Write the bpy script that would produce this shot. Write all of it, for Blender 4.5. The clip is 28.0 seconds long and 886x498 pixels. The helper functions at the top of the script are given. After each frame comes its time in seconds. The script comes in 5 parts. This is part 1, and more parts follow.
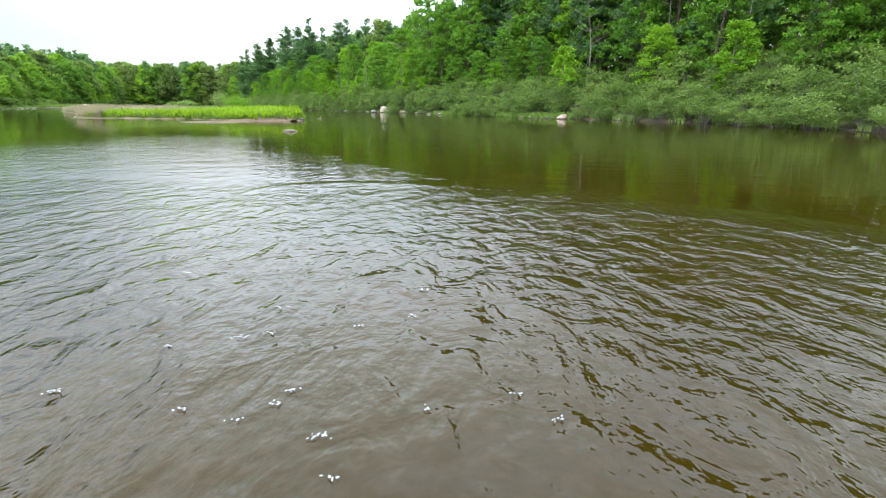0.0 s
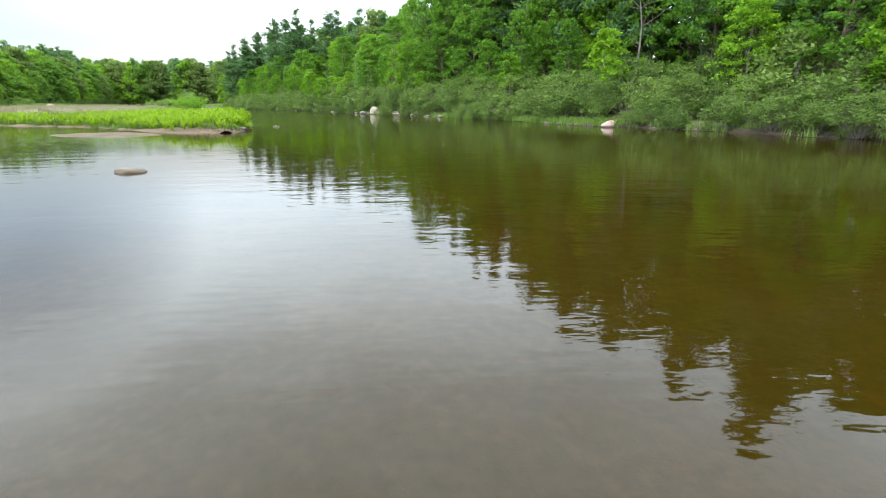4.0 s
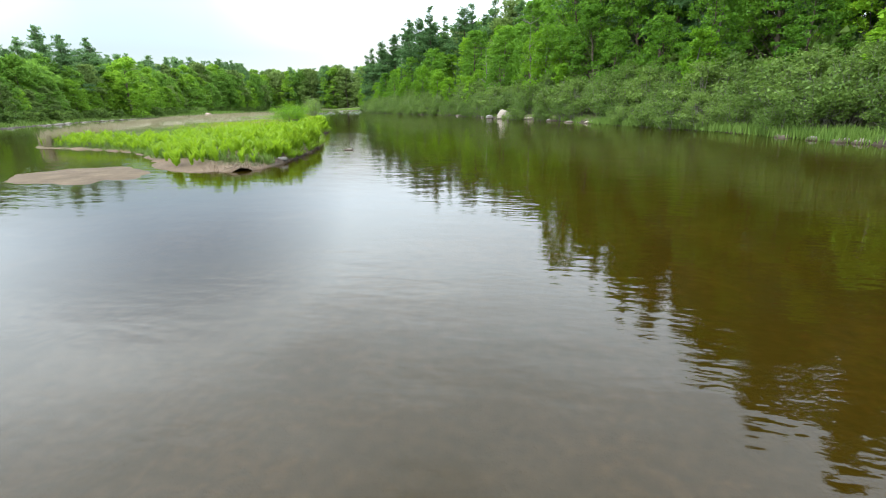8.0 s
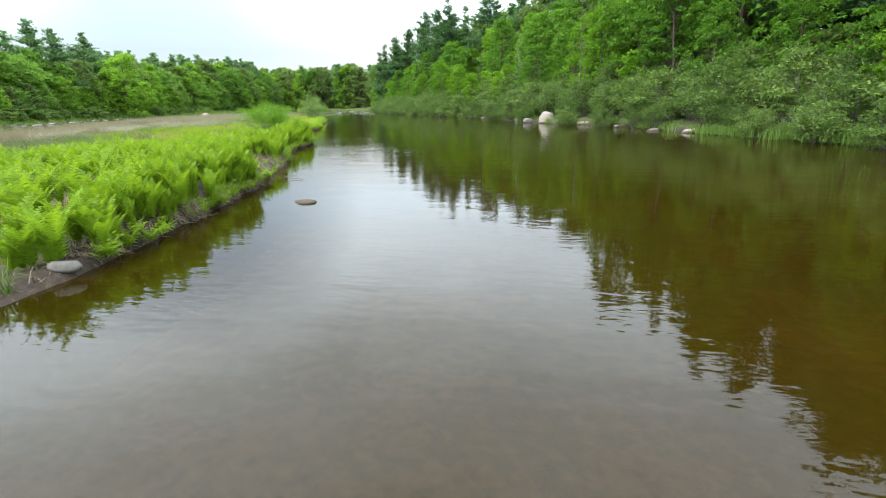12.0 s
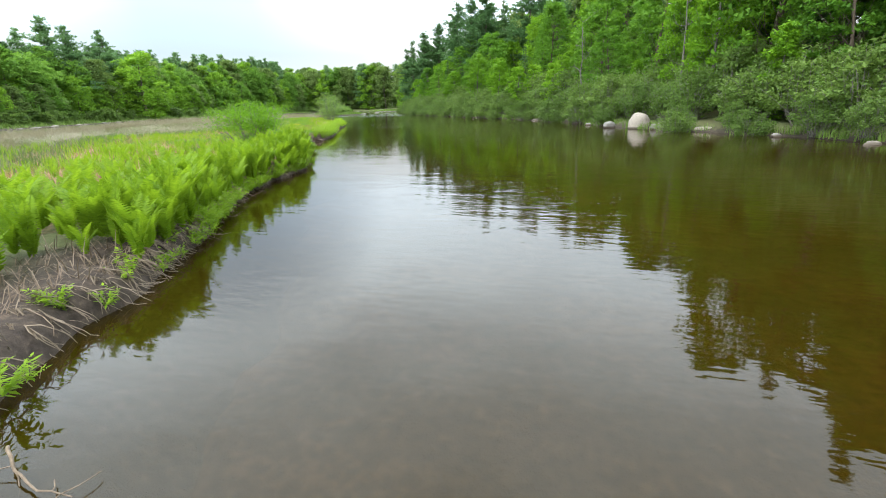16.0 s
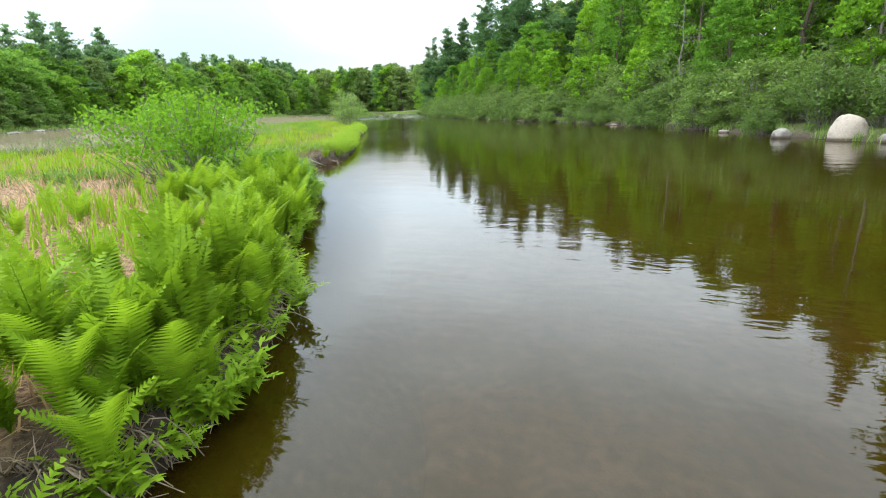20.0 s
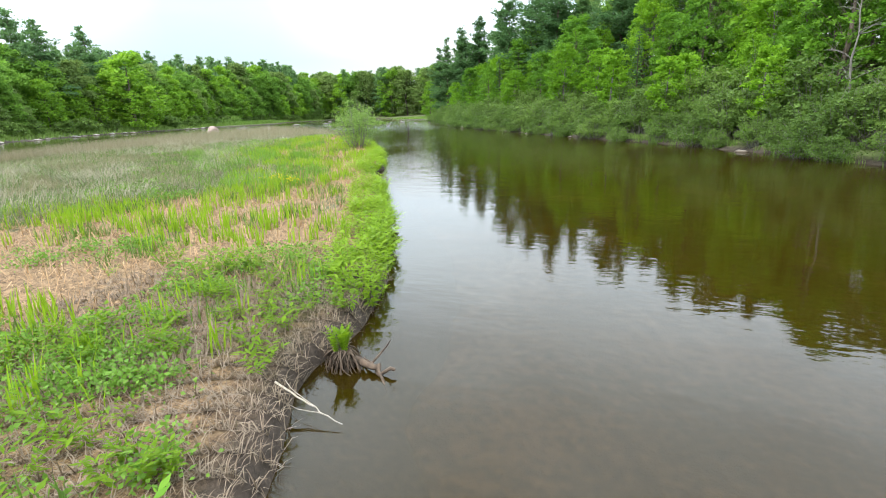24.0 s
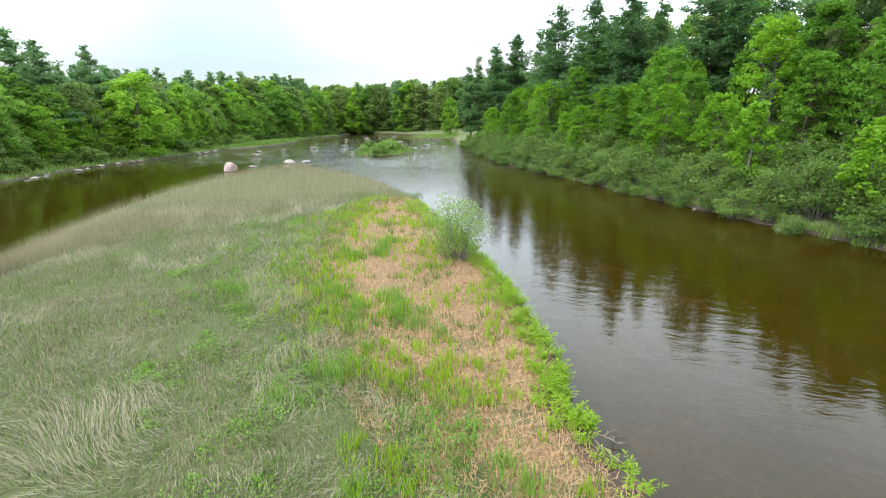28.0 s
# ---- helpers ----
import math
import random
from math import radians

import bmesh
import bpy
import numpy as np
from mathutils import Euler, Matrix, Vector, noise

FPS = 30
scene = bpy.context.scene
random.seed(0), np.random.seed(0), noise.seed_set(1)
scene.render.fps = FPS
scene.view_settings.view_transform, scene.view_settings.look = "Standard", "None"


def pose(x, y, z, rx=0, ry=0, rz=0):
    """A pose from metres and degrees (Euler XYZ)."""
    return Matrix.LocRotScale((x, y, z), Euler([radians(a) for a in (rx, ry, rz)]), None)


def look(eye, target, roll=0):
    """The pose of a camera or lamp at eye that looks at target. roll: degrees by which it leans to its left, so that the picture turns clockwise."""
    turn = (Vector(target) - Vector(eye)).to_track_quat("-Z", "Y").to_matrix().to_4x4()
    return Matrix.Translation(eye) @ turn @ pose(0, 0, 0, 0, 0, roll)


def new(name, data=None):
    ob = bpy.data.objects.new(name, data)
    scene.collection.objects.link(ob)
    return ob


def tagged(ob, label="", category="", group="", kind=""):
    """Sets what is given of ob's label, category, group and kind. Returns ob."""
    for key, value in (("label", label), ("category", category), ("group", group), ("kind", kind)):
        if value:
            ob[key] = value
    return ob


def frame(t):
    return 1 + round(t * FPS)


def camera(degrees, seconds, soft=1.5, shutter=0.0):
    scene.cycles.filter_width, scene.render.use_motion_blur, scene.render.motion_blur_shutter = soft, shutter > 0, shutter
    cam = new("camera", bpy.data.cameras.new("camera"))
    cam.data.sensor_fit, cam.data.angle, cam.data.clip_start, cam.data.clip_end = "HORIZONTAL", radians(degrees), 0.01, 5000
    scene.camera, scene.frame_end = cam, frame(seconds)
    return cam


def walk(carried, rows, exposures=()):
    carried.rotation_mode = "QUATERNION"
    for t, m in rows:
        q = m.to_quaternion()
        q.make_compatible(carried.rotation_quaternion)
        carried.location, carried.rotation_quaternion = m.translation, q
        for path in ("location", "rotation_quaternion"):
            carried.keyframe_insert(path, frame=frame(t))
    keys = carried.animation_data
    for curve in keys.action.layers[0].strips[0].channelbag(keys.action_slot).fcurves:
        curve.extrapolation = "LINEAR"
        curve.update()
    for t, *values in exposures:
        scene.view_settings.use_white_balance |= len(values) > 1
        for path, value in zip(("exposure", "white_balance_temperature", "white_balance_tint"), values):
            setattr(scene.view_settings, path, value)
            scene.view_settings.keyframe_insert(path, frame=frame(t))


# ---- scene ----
cam = camera(85.8, 28.0, soft=1.0)
METRES, EYE, TILT, LEAN, TURN = 100.0, 1.35, -16.8, 0.0, 0.0
ROWS = [
    (0.0, 0.0, 0.0, 0.0, 0.0, 0.0, -0.0),
    (0.5, -0.0004, 0.014, 0.0036, 0.01, -0.12, -0.02),
    (1.0, -0.0001, 0.0298, 0.0086, 0.0, -0.15, 0.02),
    (1.5, -0.0002, 0.0458, 0.0138, -0.02, -0.15, 0.03),
    (2.0, -0.0006, 0.0623, 0.0195, -0.0, -0.17, 0.03),
    (2.5, -0.0006, 0.0794, 0.0258, 0.03, -0.19, 0.05),
    (4.5, -0.0008, 0.1475, 0.0484, 0.08, -0.23, 0.04),
    (5.0, -0.0009, 0.1644, 0.0538, 0.6, -0.24, -0.03),
    (5.5, -0.0011, 0.1817, 0.0588, 2.54, -0.22, -0.43),
    (6.0, -0.0018, 0.1988, 0.0646, 7.23, -0.36, -1.2),
    (6.5, -0.0021, 0.2154, 0.071, 12.57, -0.59, -2.1),
    (7.0, -0.0032, 0.2316, 0.0764, 14.52, -0.7, -2.5),
    (7.5, -0.0058, 0.2475, 0.0823, 15.24, -0.75, -2.69),
    (8.0, -0.0097, 0.2628, 0.0879, 15.52, -0.8, -2.82),
    (8.5, -0.0154, 0.2786, 0.0937, 15.65, -0.8, -2.94),
    (9.0, -0.0208, 0.2951, 0.099, 15.77, -0.81, -2.96),
    (9.5, -0.0258, 0.3118, 0.1042, 15.9, -0.81, -2.98),
    (10.0, -0.0306, 0.3285, 0.1091, 16.06, -0.81, -3.02),
    (10.5, -0.0362, 0.3454, 0.1136, 16.22, -0.79, -3.11),
    (11.0, -0.0429, 0.3616, 0.1181, 16.37, -0.82, -3.21),
    (11.5, -0.0509, 0.3762, 0.1224, 16.62, -0.83, -3.31),
    (12.0, -0.0602, 0.3892, 0.1261, 17.03, -0.86, -3.44),
    (12.5, -0.0715, 0.4027, 0.1294, 17.58, -0.88, -3.61),
    (14.5, -0.1007, 0.4589, 0.1458, 19.04, -0.93, -3.81),
    (15.0, -0.1062, 0.4743, 0.1509, 19.32, -0.92, -3.89),
    (15.5, -0.1131, 0.4892, 0.1556, 19.56, -0.93, -4.01),
    (16.0, -0.1205, 0.5023, 0.1594, 19.8, -0.96, -4.12),
    (16.5, -0.13, 0.5175, 0.1647, 20.08, -0.93, -4.21),
    (17.0, -0.1385, 0.5308, 0.1689, 20.29, -0.92, -4.28),
    (17.5, -0.1491, 0.5462, 0.1736, 20.48, -0.9, -4.35),
    (18.0, -0.1589, 0.5586, 0.1769, 20.65, -0.89, -4.41),
    (18.5, -0.1706, 0.5733, 0.1813, 20.87, -0.87, -4.42),
    (19.0, -0.1798, 0.5865, 0.185, 21.06, -0.87, -4.38),
    (19.5, -0.1907, 0.6026, 0.1893, 21.19, -0.85, -4.39),
    (20.0, -0.2005, 0.616, 0.1929, 21.31, -0.83, -4.43),
    (20.5, -0.2108, 0.6314, 0.1982, 21.37, -0.79, -4.37),
    (22.5, -0.248, 0.6903, 0.2189, 21.31, -0.65, -4.46),
    (23.0, -0.2587, 0.7031, 0.2232, 21.35, -0.62, -4.47),
    (23.5, -0.2725, 0.7166, 0.2299, 21.38, -0.53, -4.54),
    (24.0, -0.2843, 0.7265, 0.2377, 21.44, -0.48, -4.54),
    (24.5, -0.2991, 0.7377, 0.2488, 21.51, -0.38, -4.6),
    (25.0, -0.3132, 0.7472, 0.2602, 21.56, -0.3, -4.65),
    (25.5, -0.3279, 0.7561, 0.2725, 21.63, -0.26, -4.66),
    (26.0, -0.3416, 0.7641, 0.2839, 21.68, -0.2, -4.71),
    (26.5, -0.3563, 0.7728, 0.295, 21.75, -0.11, -4.73),
    (27.0, -0.3702, 0.7814, 0.3027, 21.82, -0.02, -4.77),
    (27.5, -0.3852, 0.7909, 0.309, 21.88, 0.07, -4.77),
    (28.0, -0.3985, 0.7999, 0.3136, 21.95, 0.14, -4.74),
]
walk(cam, [(t, pose(0, 0, EYE, TILT, LEAN, TURN) @ pose(METRES * x, METRES * y, METRES * z, 90 + pitch, roll, yaw)) for t, x, y, z, yaw, pitch, roll in ROWS],
     [(0.0, 1.74), (4.5, 1.70), (7.0, 1.61), (10.0, 1.57), (18.0, 1.58), (20.0, 1.64), (24.0, 1.64), (28.0, 1.56)])

# ---- light ----
SUN_ELEV, SUN_AZ = 52.0, 205.0
sun = new("sun", bpy.data.lights.new("sun", "SUN"))
sun.data.energy, sun.data.angle, sun.data.color = 1.3, radians(25), (1.0, 0.96, 0.9)
sun.matrix_world = look((0, 0, 60), (60 * math.sin(radians(SUN_AZ + 180)), 60 * math.cos(radians(SUN_AZ + 180)), 60 - 60 * math.tan(radians(SUN_ELEV))))

world = bpy.data.worlds.new("overcast_sky")
scene.world = world
world.use_nodes = True
wt = world.node_tree
wt.nodes.clear()
w_out = wt.nodes.new("ShaderNodeOutputWorld")
w_bg = wt.nodes.new("ShaderNodeBackground")
w_sky = wt.nodes.new("ShaderNodeTexSky")
w_sky.sky_type, w_sky.sun_disc = "NISHITA", False
w_sky.sun_elevation, w_sky.sun_rotation = radians(SUN_ELEV), radians(SUN_AZ)
w_sky.air_density, w_sky.dust_density = 1.0, 1.5
w_dim = wt.nodes.new("ShaderNodeVectorMath")
w_dim.operation = "SCALE"
w_dim.inputs["Scale"].default_value = 0.07
w_tc = wt.nodes.new("ShaderNodeTexCoord")
w_map = wt.nodes.new("ShaderNodeMapping")
w_map.inputs["Scale"].default_value = (1.0, 1.0, 3.2)
w_map.inputs["Location"].default_value = (0.35, 0.1, 0.0)
w_noise = wt.nodes.new("ShaderNodeTexNoise")
w_noise.inputs["Scale"].default_value, w_noise.inputs["Detail"].default_value = 1.6, 6.0
w_noise.inputs["Roughness"].default_value = 0.5
w_ramp = wt.nodes.new("ShaderNodeValToRGB")
w_ramp.color_ramp.elements[0].position, w_ramp.color_ramp.elements[0].color = 0.34, (0.68, 0.68, 0.68, 1)
w_ramp.color_ramp.elements[1].position, w_ramp.color_ramp.elements[1].color = 0.60, (1, 1, 1, 1)
w_mix = wt.nodes.new("ShaderNodeMix")
w_mix.data_type = "RGBA"
# a thin spot in the cloud, where pale blue shows over the far shore
w_dot = wt.nodes.new("ShaderNodeVectorMath")
w_dot.operation = "DOT_PRODUCT"
w_dot.inputs[1].default_value = Vector((-0.695, 0.70, 0.155)).normalized()
w_thin = wt.nodes.new("ShaderNodeValToRGB")
w_thin.color_ramp.elements[0].position, w_thin.color_ramp.elements[0].color = 0.955, (1, 1, 1, 1)
w_thin.color_ramp.elements[1].position, w_thin.color_ramp.elements[1].color = 0.997, (0.25, 0.25, 0.25, 1)
w_fac = wt.nodes.new("ShaderNodeMath")
w_fac.operation = "MULTIPLY"
for a, b in ((w_tc.outputs["Generated"], w_dot.inputs[0]), (w_dot.outputs["Value"], w_thin.inputs["Fac"]), (w_thin.outputs[0], w_fac.inputs[0]), (w_ramp.outputs[0], w_fac.inputs[1])):
    wt.links.new(a, b)
# the cloud deck brightens and turns bluer towards the zenith
w_sep = wt.nodes.new("ShaderNodeSeparateXYZ")
w_deck = wt.nodes.new("ShaderNodeValToRGB")
w_deck.color_ramp.elements[0].position, w_deck.color_ramp.elements[0].color = 0.0, (0.325, 0.348, 0.355, 1)
w_deck.color_ramp.elements[1].position, w_deck.color_ramp.elements[1].color = 0.10, (0.350, 0.362, 0.366, 1)
for w_p, w_c in ((0.18, (0.72, 0.84, 0.94)), (0.36, (1.15, 1.32, 1.44)), (0.8, (1.27, 1.43, 1.53))):
    w_deck.color_ramp.elements.new(w_p).color = (*w_c, 1)
for a, b in ((w_tc.outputs["Generated"], w_map.inputs["Vector"]), (w_map.outputs[0], w_noise.inputs["Vector"]), (w_noise.outputs["Fac"], w_ramp.inputs["Fac"]),
             (w_sky.outputs[0], w_dim.inputs[0]), (w_fac.outputs[0], w_mix.inputs["Factor"]), (w_dim.outputs[0], w_mix.inputs["A"]),
             (w_tc.outputs["Generated"], w_sep.inputs[0]), (w_sep.outputs["Z"], w_deck.inputs["Fac"]), (w_deck.outputs[0], w_mix.inputs["B"]),
             (w_mix.outputs["Result"], w_bg.inputs["Color"]), (w_bg.outputs[0], w_out.inputs["Surface"])):
    wt.links.new(a, b)

# ---- materials ----


class Mat:
    """A small node-material writer."""

    def __init__(self, name):
        self.m = bpy.data.materials.new(name)
        self.m.use_nodes = True
        self.t = self.m.node_tree
        self.t.nodes.clear()
        self.out = self.add("OutputMaterial")

    def add(self, kind, **sets):
        n = self.t.nodes.new("ShaderNode" + kind)
        for k, v in sets.items():
            if k == "op":
                n.operation = v
            elif k == "dt":
                n.data_type = v
            else:
                n.inputs[k.replace("_", " ")].default_value = v
        return n

    def link(self, a, b):
        self.t.links.new(a, b)

    def noise(self, scale, detail=4.0, rough=0.55, vec=None):
        n = self.add("TexNoise", Scale=scale, Detail=detail, Roughness=rough)
        if vec is not None:
            self.link(vec, n.inputs["Vector"])
        return n.outputs["Fac"]

    def ramp(self, fac, *stops):
        n = self.t.nodes.new("ShaderNodeValToRGB")
        cr = n.color_ramp
        while len(cr.elements) < len(stops):
            cr.elements.new(0.5)
        for e, (p, c) in zip(cr.elements, stops):
            e.position, e.color = p, (*c, 1) if len(c) == 3 else c
        self.link(fac, n.inputs["Fac"])
        return n.outputs["Color"]

    def mix(self, fac, a, b, blend="MIX"):
        n = self.add("Mix", dt="RGBA")
        n.blend_type = blend
        for v, s in ((fac, "Factor"), (a, "A"), (b, "B")):
            if isinstance(v, (float, int)):
                n.inputs[s].default_value = v
            elif isinstance(v, tuple):
                n.inputs[s].default_value = (*v, 1)
            else:
                self.link(v, n.inputs[s])
        return n.outputs["Result"]

    def math(self, op, a, b=0.0, clamp=False):
        n = self.add("Math", op=op)
        n.use_clamp = clamp
        for i, v in enumerate((a, b)):
            if isinstance(v, (float, int)):
                n.inputs[i].default_value = v
            else:
                self.link(v, n.inputs[i])
        return n.outputs[0]

    def bump(self, height, strength=0.5, dist=0.02):
        n = self.add("Bump", Strength=strength, Distance=dist)
        self.link(height, n.inputs["Height"])
        return n.outputs["Normal"]

    def pos(self):
        return self.add("NewGeometry").outputs["Position"]

    def surface(self, color, rough=0.8, normal=None, spec=0.3):
        b = self.add("BsdfPrincipled", Roughness=rough)
        b.inputs["Specular IOR Level"].default_value = spec
        if isinstance(color, tuple):
            b.inputs["Base Color"].default_value = (*color, 1)
        else:
            self.link(color, b.inputs["Base Color"])
        if normal is not None:
            self.link(normal, b.inputs["Normal"])
        self.link(b.outputs[0], self.out.inputs["Surface"])
        return self.m


def leaf_mat(name, dark, mid, light, thin=0.35, rough=0.55):
    """Foliage: colour varies from leaf to leaf and from plant to plant; light comes through."""
    k = Mat(name)
    isl = k.add("NewGeometry").outputs["Random Per Island"]
    obj = k.add("ObjectInfo").outputs["Random"]
    patch = k.noise(0.45, 3.0, vec=k.pos())
    f = k.math("ADD", k.math("MULTIPLY", isl, 0.44), k.math("ADD", k.math("MULTIPLY", obj, 0.5), k.math("MULTIPLY", patch, 0.3)))
    col = k.ramp(f, (0.18, dark), (0.58, mid), (1.0, light))
    b = k.add("BsdfPrincipled", Roughness=rough)
    b.inputs["Specular IOR Level"].default_value = 0.14
    tr = k.add("BsdfTranslucent")
    mx = k.add("MixShader")
    mx.inputs[0].default_value = thin
    warm = k.mix(0.35, col, (light[0] * 1.3, light[1] * 1.25, light[2] * 0.7))
    k.link(col, b.inputs["Base Color"])
    k.link(warm, tr.inputs["Color"])
    k.link(b.outputs[0], mx.inputs[1])
    k.link(tr.outputs[0], mx.inputs[2])
    k.link(mx.outputs[0], k.out.inputs["Surface"])
    return k.m


LEAF_FRESH = leaf_mat("leaf_fresh_green", (0.056, 0.14, 0.008), (0.112, 0.245, 0.014), (0.195, 0.36, 0.024), thin=0.48)
LEAF_MID = leaf_mat("leaf_mid_green", (0.038, 0.108, 0.011), (0.078, 0.188, 0.018), (0.142, 0.285, 0.028), thin=0.48)
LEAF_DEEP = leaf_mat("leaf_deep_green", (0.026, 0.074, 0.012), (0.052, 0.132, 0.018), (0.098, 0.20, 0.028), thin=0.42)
LEAF_ALDER = leaf_mat("leaf_alder", (0.046, 0.088, 0.018), (0.085, 0.15, 0.030), (0.15, 0.23, 0.05), thin=0.42)
LEAF_WILLOW = leaf_mat("leaf_willow", (0.085, 0.16, 0.03), (0.14, 0.24, 0.05), (0.22, 0.33, 0.085), thin=0.45)
# far-bank leaves paled and greyed: distance haze is put into their colour
FAR_FRESH = leaf_mat("hazy_fresh_leaf", (0.085, 0.175, 0.018), (0.15, 0.29, 0.026), (0.23, 0.40, 0.04), thin=0.5)
FAR_MID = leaf_mat("hazy_mid_leaf", (0.06, 0.14, 0.022), (0.11, 0.228, 0.034), (0.18, 0.32, 0.05), thin=0.5)
FAR_GREY = leaf_mat("hazy_grey_leaf", (0.075, 0.125, 0.035), (0.125, 0.195, 0.055), (0.19, 0.27, 0.08), thin=0.48)
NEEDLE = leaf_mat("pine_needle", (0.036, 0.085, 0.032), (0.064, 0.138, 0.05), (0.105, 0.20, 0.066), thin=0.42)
# pine needles again, lightened to carry the haze over the far pines
FAR_NEEDLE = leaf_mat("hazed_pine_needle", (0.062, 0.13, 0.056), (0.105, 0.20, 0.082), (0.16, 0.27, 0.105), thin=0.45)
LITTER = leaf_mat("wet_litter", (0.075, 0.052, 0.036), (0.15, 0.108, 0.077), (0.25, 0.195, 0.145), thin=0.12)
HERB = leaf_mat("herb_green", (0.065, 0.135, 0.018), (0.11, 0.215, 0.03), (0.175, 0.30, 0.045), thin=0.35)
FERN = leaf_mat("fern_green", (0.076, 0.140, 0.006), (0.142, 0.248, 0.012), (0.225, 0.35, 0.022), thin=0.5)
LUSH = leaf_mat("sensitive_fern_green", (0.04, 0.10, 0.008), (0.085, 0.19, 0.014), (0.165, 0.30, 0.025), thin=0.35)
SEDGE = leaf_mat("sedge_green", (0.052, 0.10, 0.015), (0.088, 0.16, 0.028), (0.15, 0.222, 0.05), thin=0.3)
DRY = leaf_mat("dry_grass", (0.13, 0.115, 0.07), (0.21, 0.185, 0.12), (0.30, 0.265, 0.18), thin=0.25)
GREYGRASS = leaf_mat("matted_grass", (0.064, 0.078, 0.038), (0.115, 0.125, 0.068), (0.185, 0.178, 0.115), thin=0.25)
LODGED = leaf_mat("lodged_grass", (0.085, 0.088, 0.052), (0.19, 0.172, 0.115), (0.33, 0.295, 0.21), thin=0.25)
STRAW = leaf_mat("fern_straw", (0.14, 0.078, 0.038), (0.29, 0.176, 0.092), (0.43, 0.29, 0.165), thin=0.15)


def bark_mat(name, dark, light):
    k = Mat(name)
    p = k.add("Mapping")
    p.inputs["Scale"].default_value = (6, 6, 1.2)
    k.link(k.pos(), p.inputs["Vector"])
    n = k.noise(2.0, 6.0, 0.65, p.outputs[0])
    big = k.noise(0.7, 3.0, 0.5, k.pos())
    col = k.mix(k.math("MULTIPLY", big, 0.5), k.ramp(n, (0.3, dark), (0.7, light)), dark)
    return k.surface(col, 0.9, k.bump(n, 0.6, 0.03))


BARK = bark_mat("bark_brown", (0.05, 0.038, 0.028), (0.16, 0.125, 0.095))
BARK_GREY = bark_mat("bark_grey", (0.075, 0.07, 0.058), (0.21, 0.195, 0.17))
DEADWOOD = bark_mat("bleached_wood", (0.20, 0.16, 0.12), (0.50, 0.45, 0.38))
ROOT = bark_mat("root_wood", (0.09, 0.065, 0.045), (0.28, 0.21, 0.15))


def rock_mat(name, dark, mid, light):
    k = Mat(name)
    p = k.pos()
    n1, n2, n3 = k.noise(1.3, 5.0, 0.6, p), k.noise(14.0, 4.0, 0.7, p), k.noise(60.0, 2.0, 0.6, p)
    f = k.math("ADD", k.math("MULTIPLY", n1, 0.7), k.math("MULTIPLY", n2, 0.3))
    col = k.ramp(f, (0.32, dark), (0.5, mid), (0.68, light))
    wet = k.add("SeparateXYZ")
    k.link(p, wet.inputs[0])
    band = k.math("ADD", wet.outputs["Z"], k.math("MULTIPLY", n2, -0.12))
    col = k.mix(k.ramp(band, (0.0, (1, 1, 1)), (0.10, (0, 0, 0))), col, (0.07, 0.055, 0.04))
    h = k.math("ADD", n1, k.math("MULTIPLY", n3, 0.3))
    return k.surface(col, 0.85, k.bump(h, 0.5, 0.05))


ROCK_PALE = rock_mat("granite_pale", (0.12, 0.105, 0.085), (0.24, 0.21, 0.175), (0.35, 0.31, 0.265))
ROCK_GREY = rock_mat("granite_grey", (0.07, 0.065, 0.06), (0.15, 0.14, 0.125), (0.26, 0.245, 0.225))
ROCK_PINK = rock_mat("granite_pink", (0.17, 0.11, 0.09), (0.30, 0.22, 0.195), (0.42, 0.34, 0.31))
ROCK_SUNK = rock_mat("stone_algae_brown", (0.16, 0.105, 0.055), (0.34, 0.235, 0.135), (0.50, 0.37, 0.24))


def ground_mat():
    """The sheet of land and river bed: leaf litter and moss on land, sand and gravel below the water."""
    k = Mat("ground_soil")
    p = k.pos()
    z = k.add("SeparateXYZ")
    k.link(p, z.inputs[0])
    n1, n2, n3 = k.noise(0.35, 5.0, 0.6, p), k.noise(5.0, 5.0, 0.65, p), k.noise(0.09, 3.0, 0.5, p)
    land = k.mix(n3, k.ramp(n2, (0.3, (0.035, 0.03, 0.018)), (0.7, (0.12, 0.095, 0.05))), k.ramp(n1, (0.3, (0.04, 0.07, 0.015)), (0.7, (0.11, 0.17, 0.04))))
    bed = k.ramp(k.math("ADD", k.math("MULTIPLY", n1, 0.6), k.math("MULTIPLY", n2, 0.4)), (0.35, (0.035, 0.025, 0.012)), (0.5, (0.10, 0.068, 0.036)), (0.65, (0.22, 0.15, 0.085)))
    # land darkened low down: mud, and the bank's undercut shade put into the colour
    wet = k.math("ADD", z.outputs["Z"], k.math("MULTIPLY", k.math("SUBTRACT", n2, 0.5), 0.3))
    land = k.mix(k.ramp(wet, (0.12, (0, 0, 0)), (0.34, (1, 1, 1))), k.ramp(n2, (0.3, (0.018, 0.014, 0.01)), (0.7, (0.06, 0.045, 0.032))), land)
    f = k.ramp(k.math("ADD", z.outputs["Z"], 0.3), (0.10, (0, 0, 0)), (0.22, (1, 1, 1)))
    return k.surface(k.mix(f, bed, land), 0.95, k.bump(n2, 0.6, 0.05))


GROUND = ground_mat()


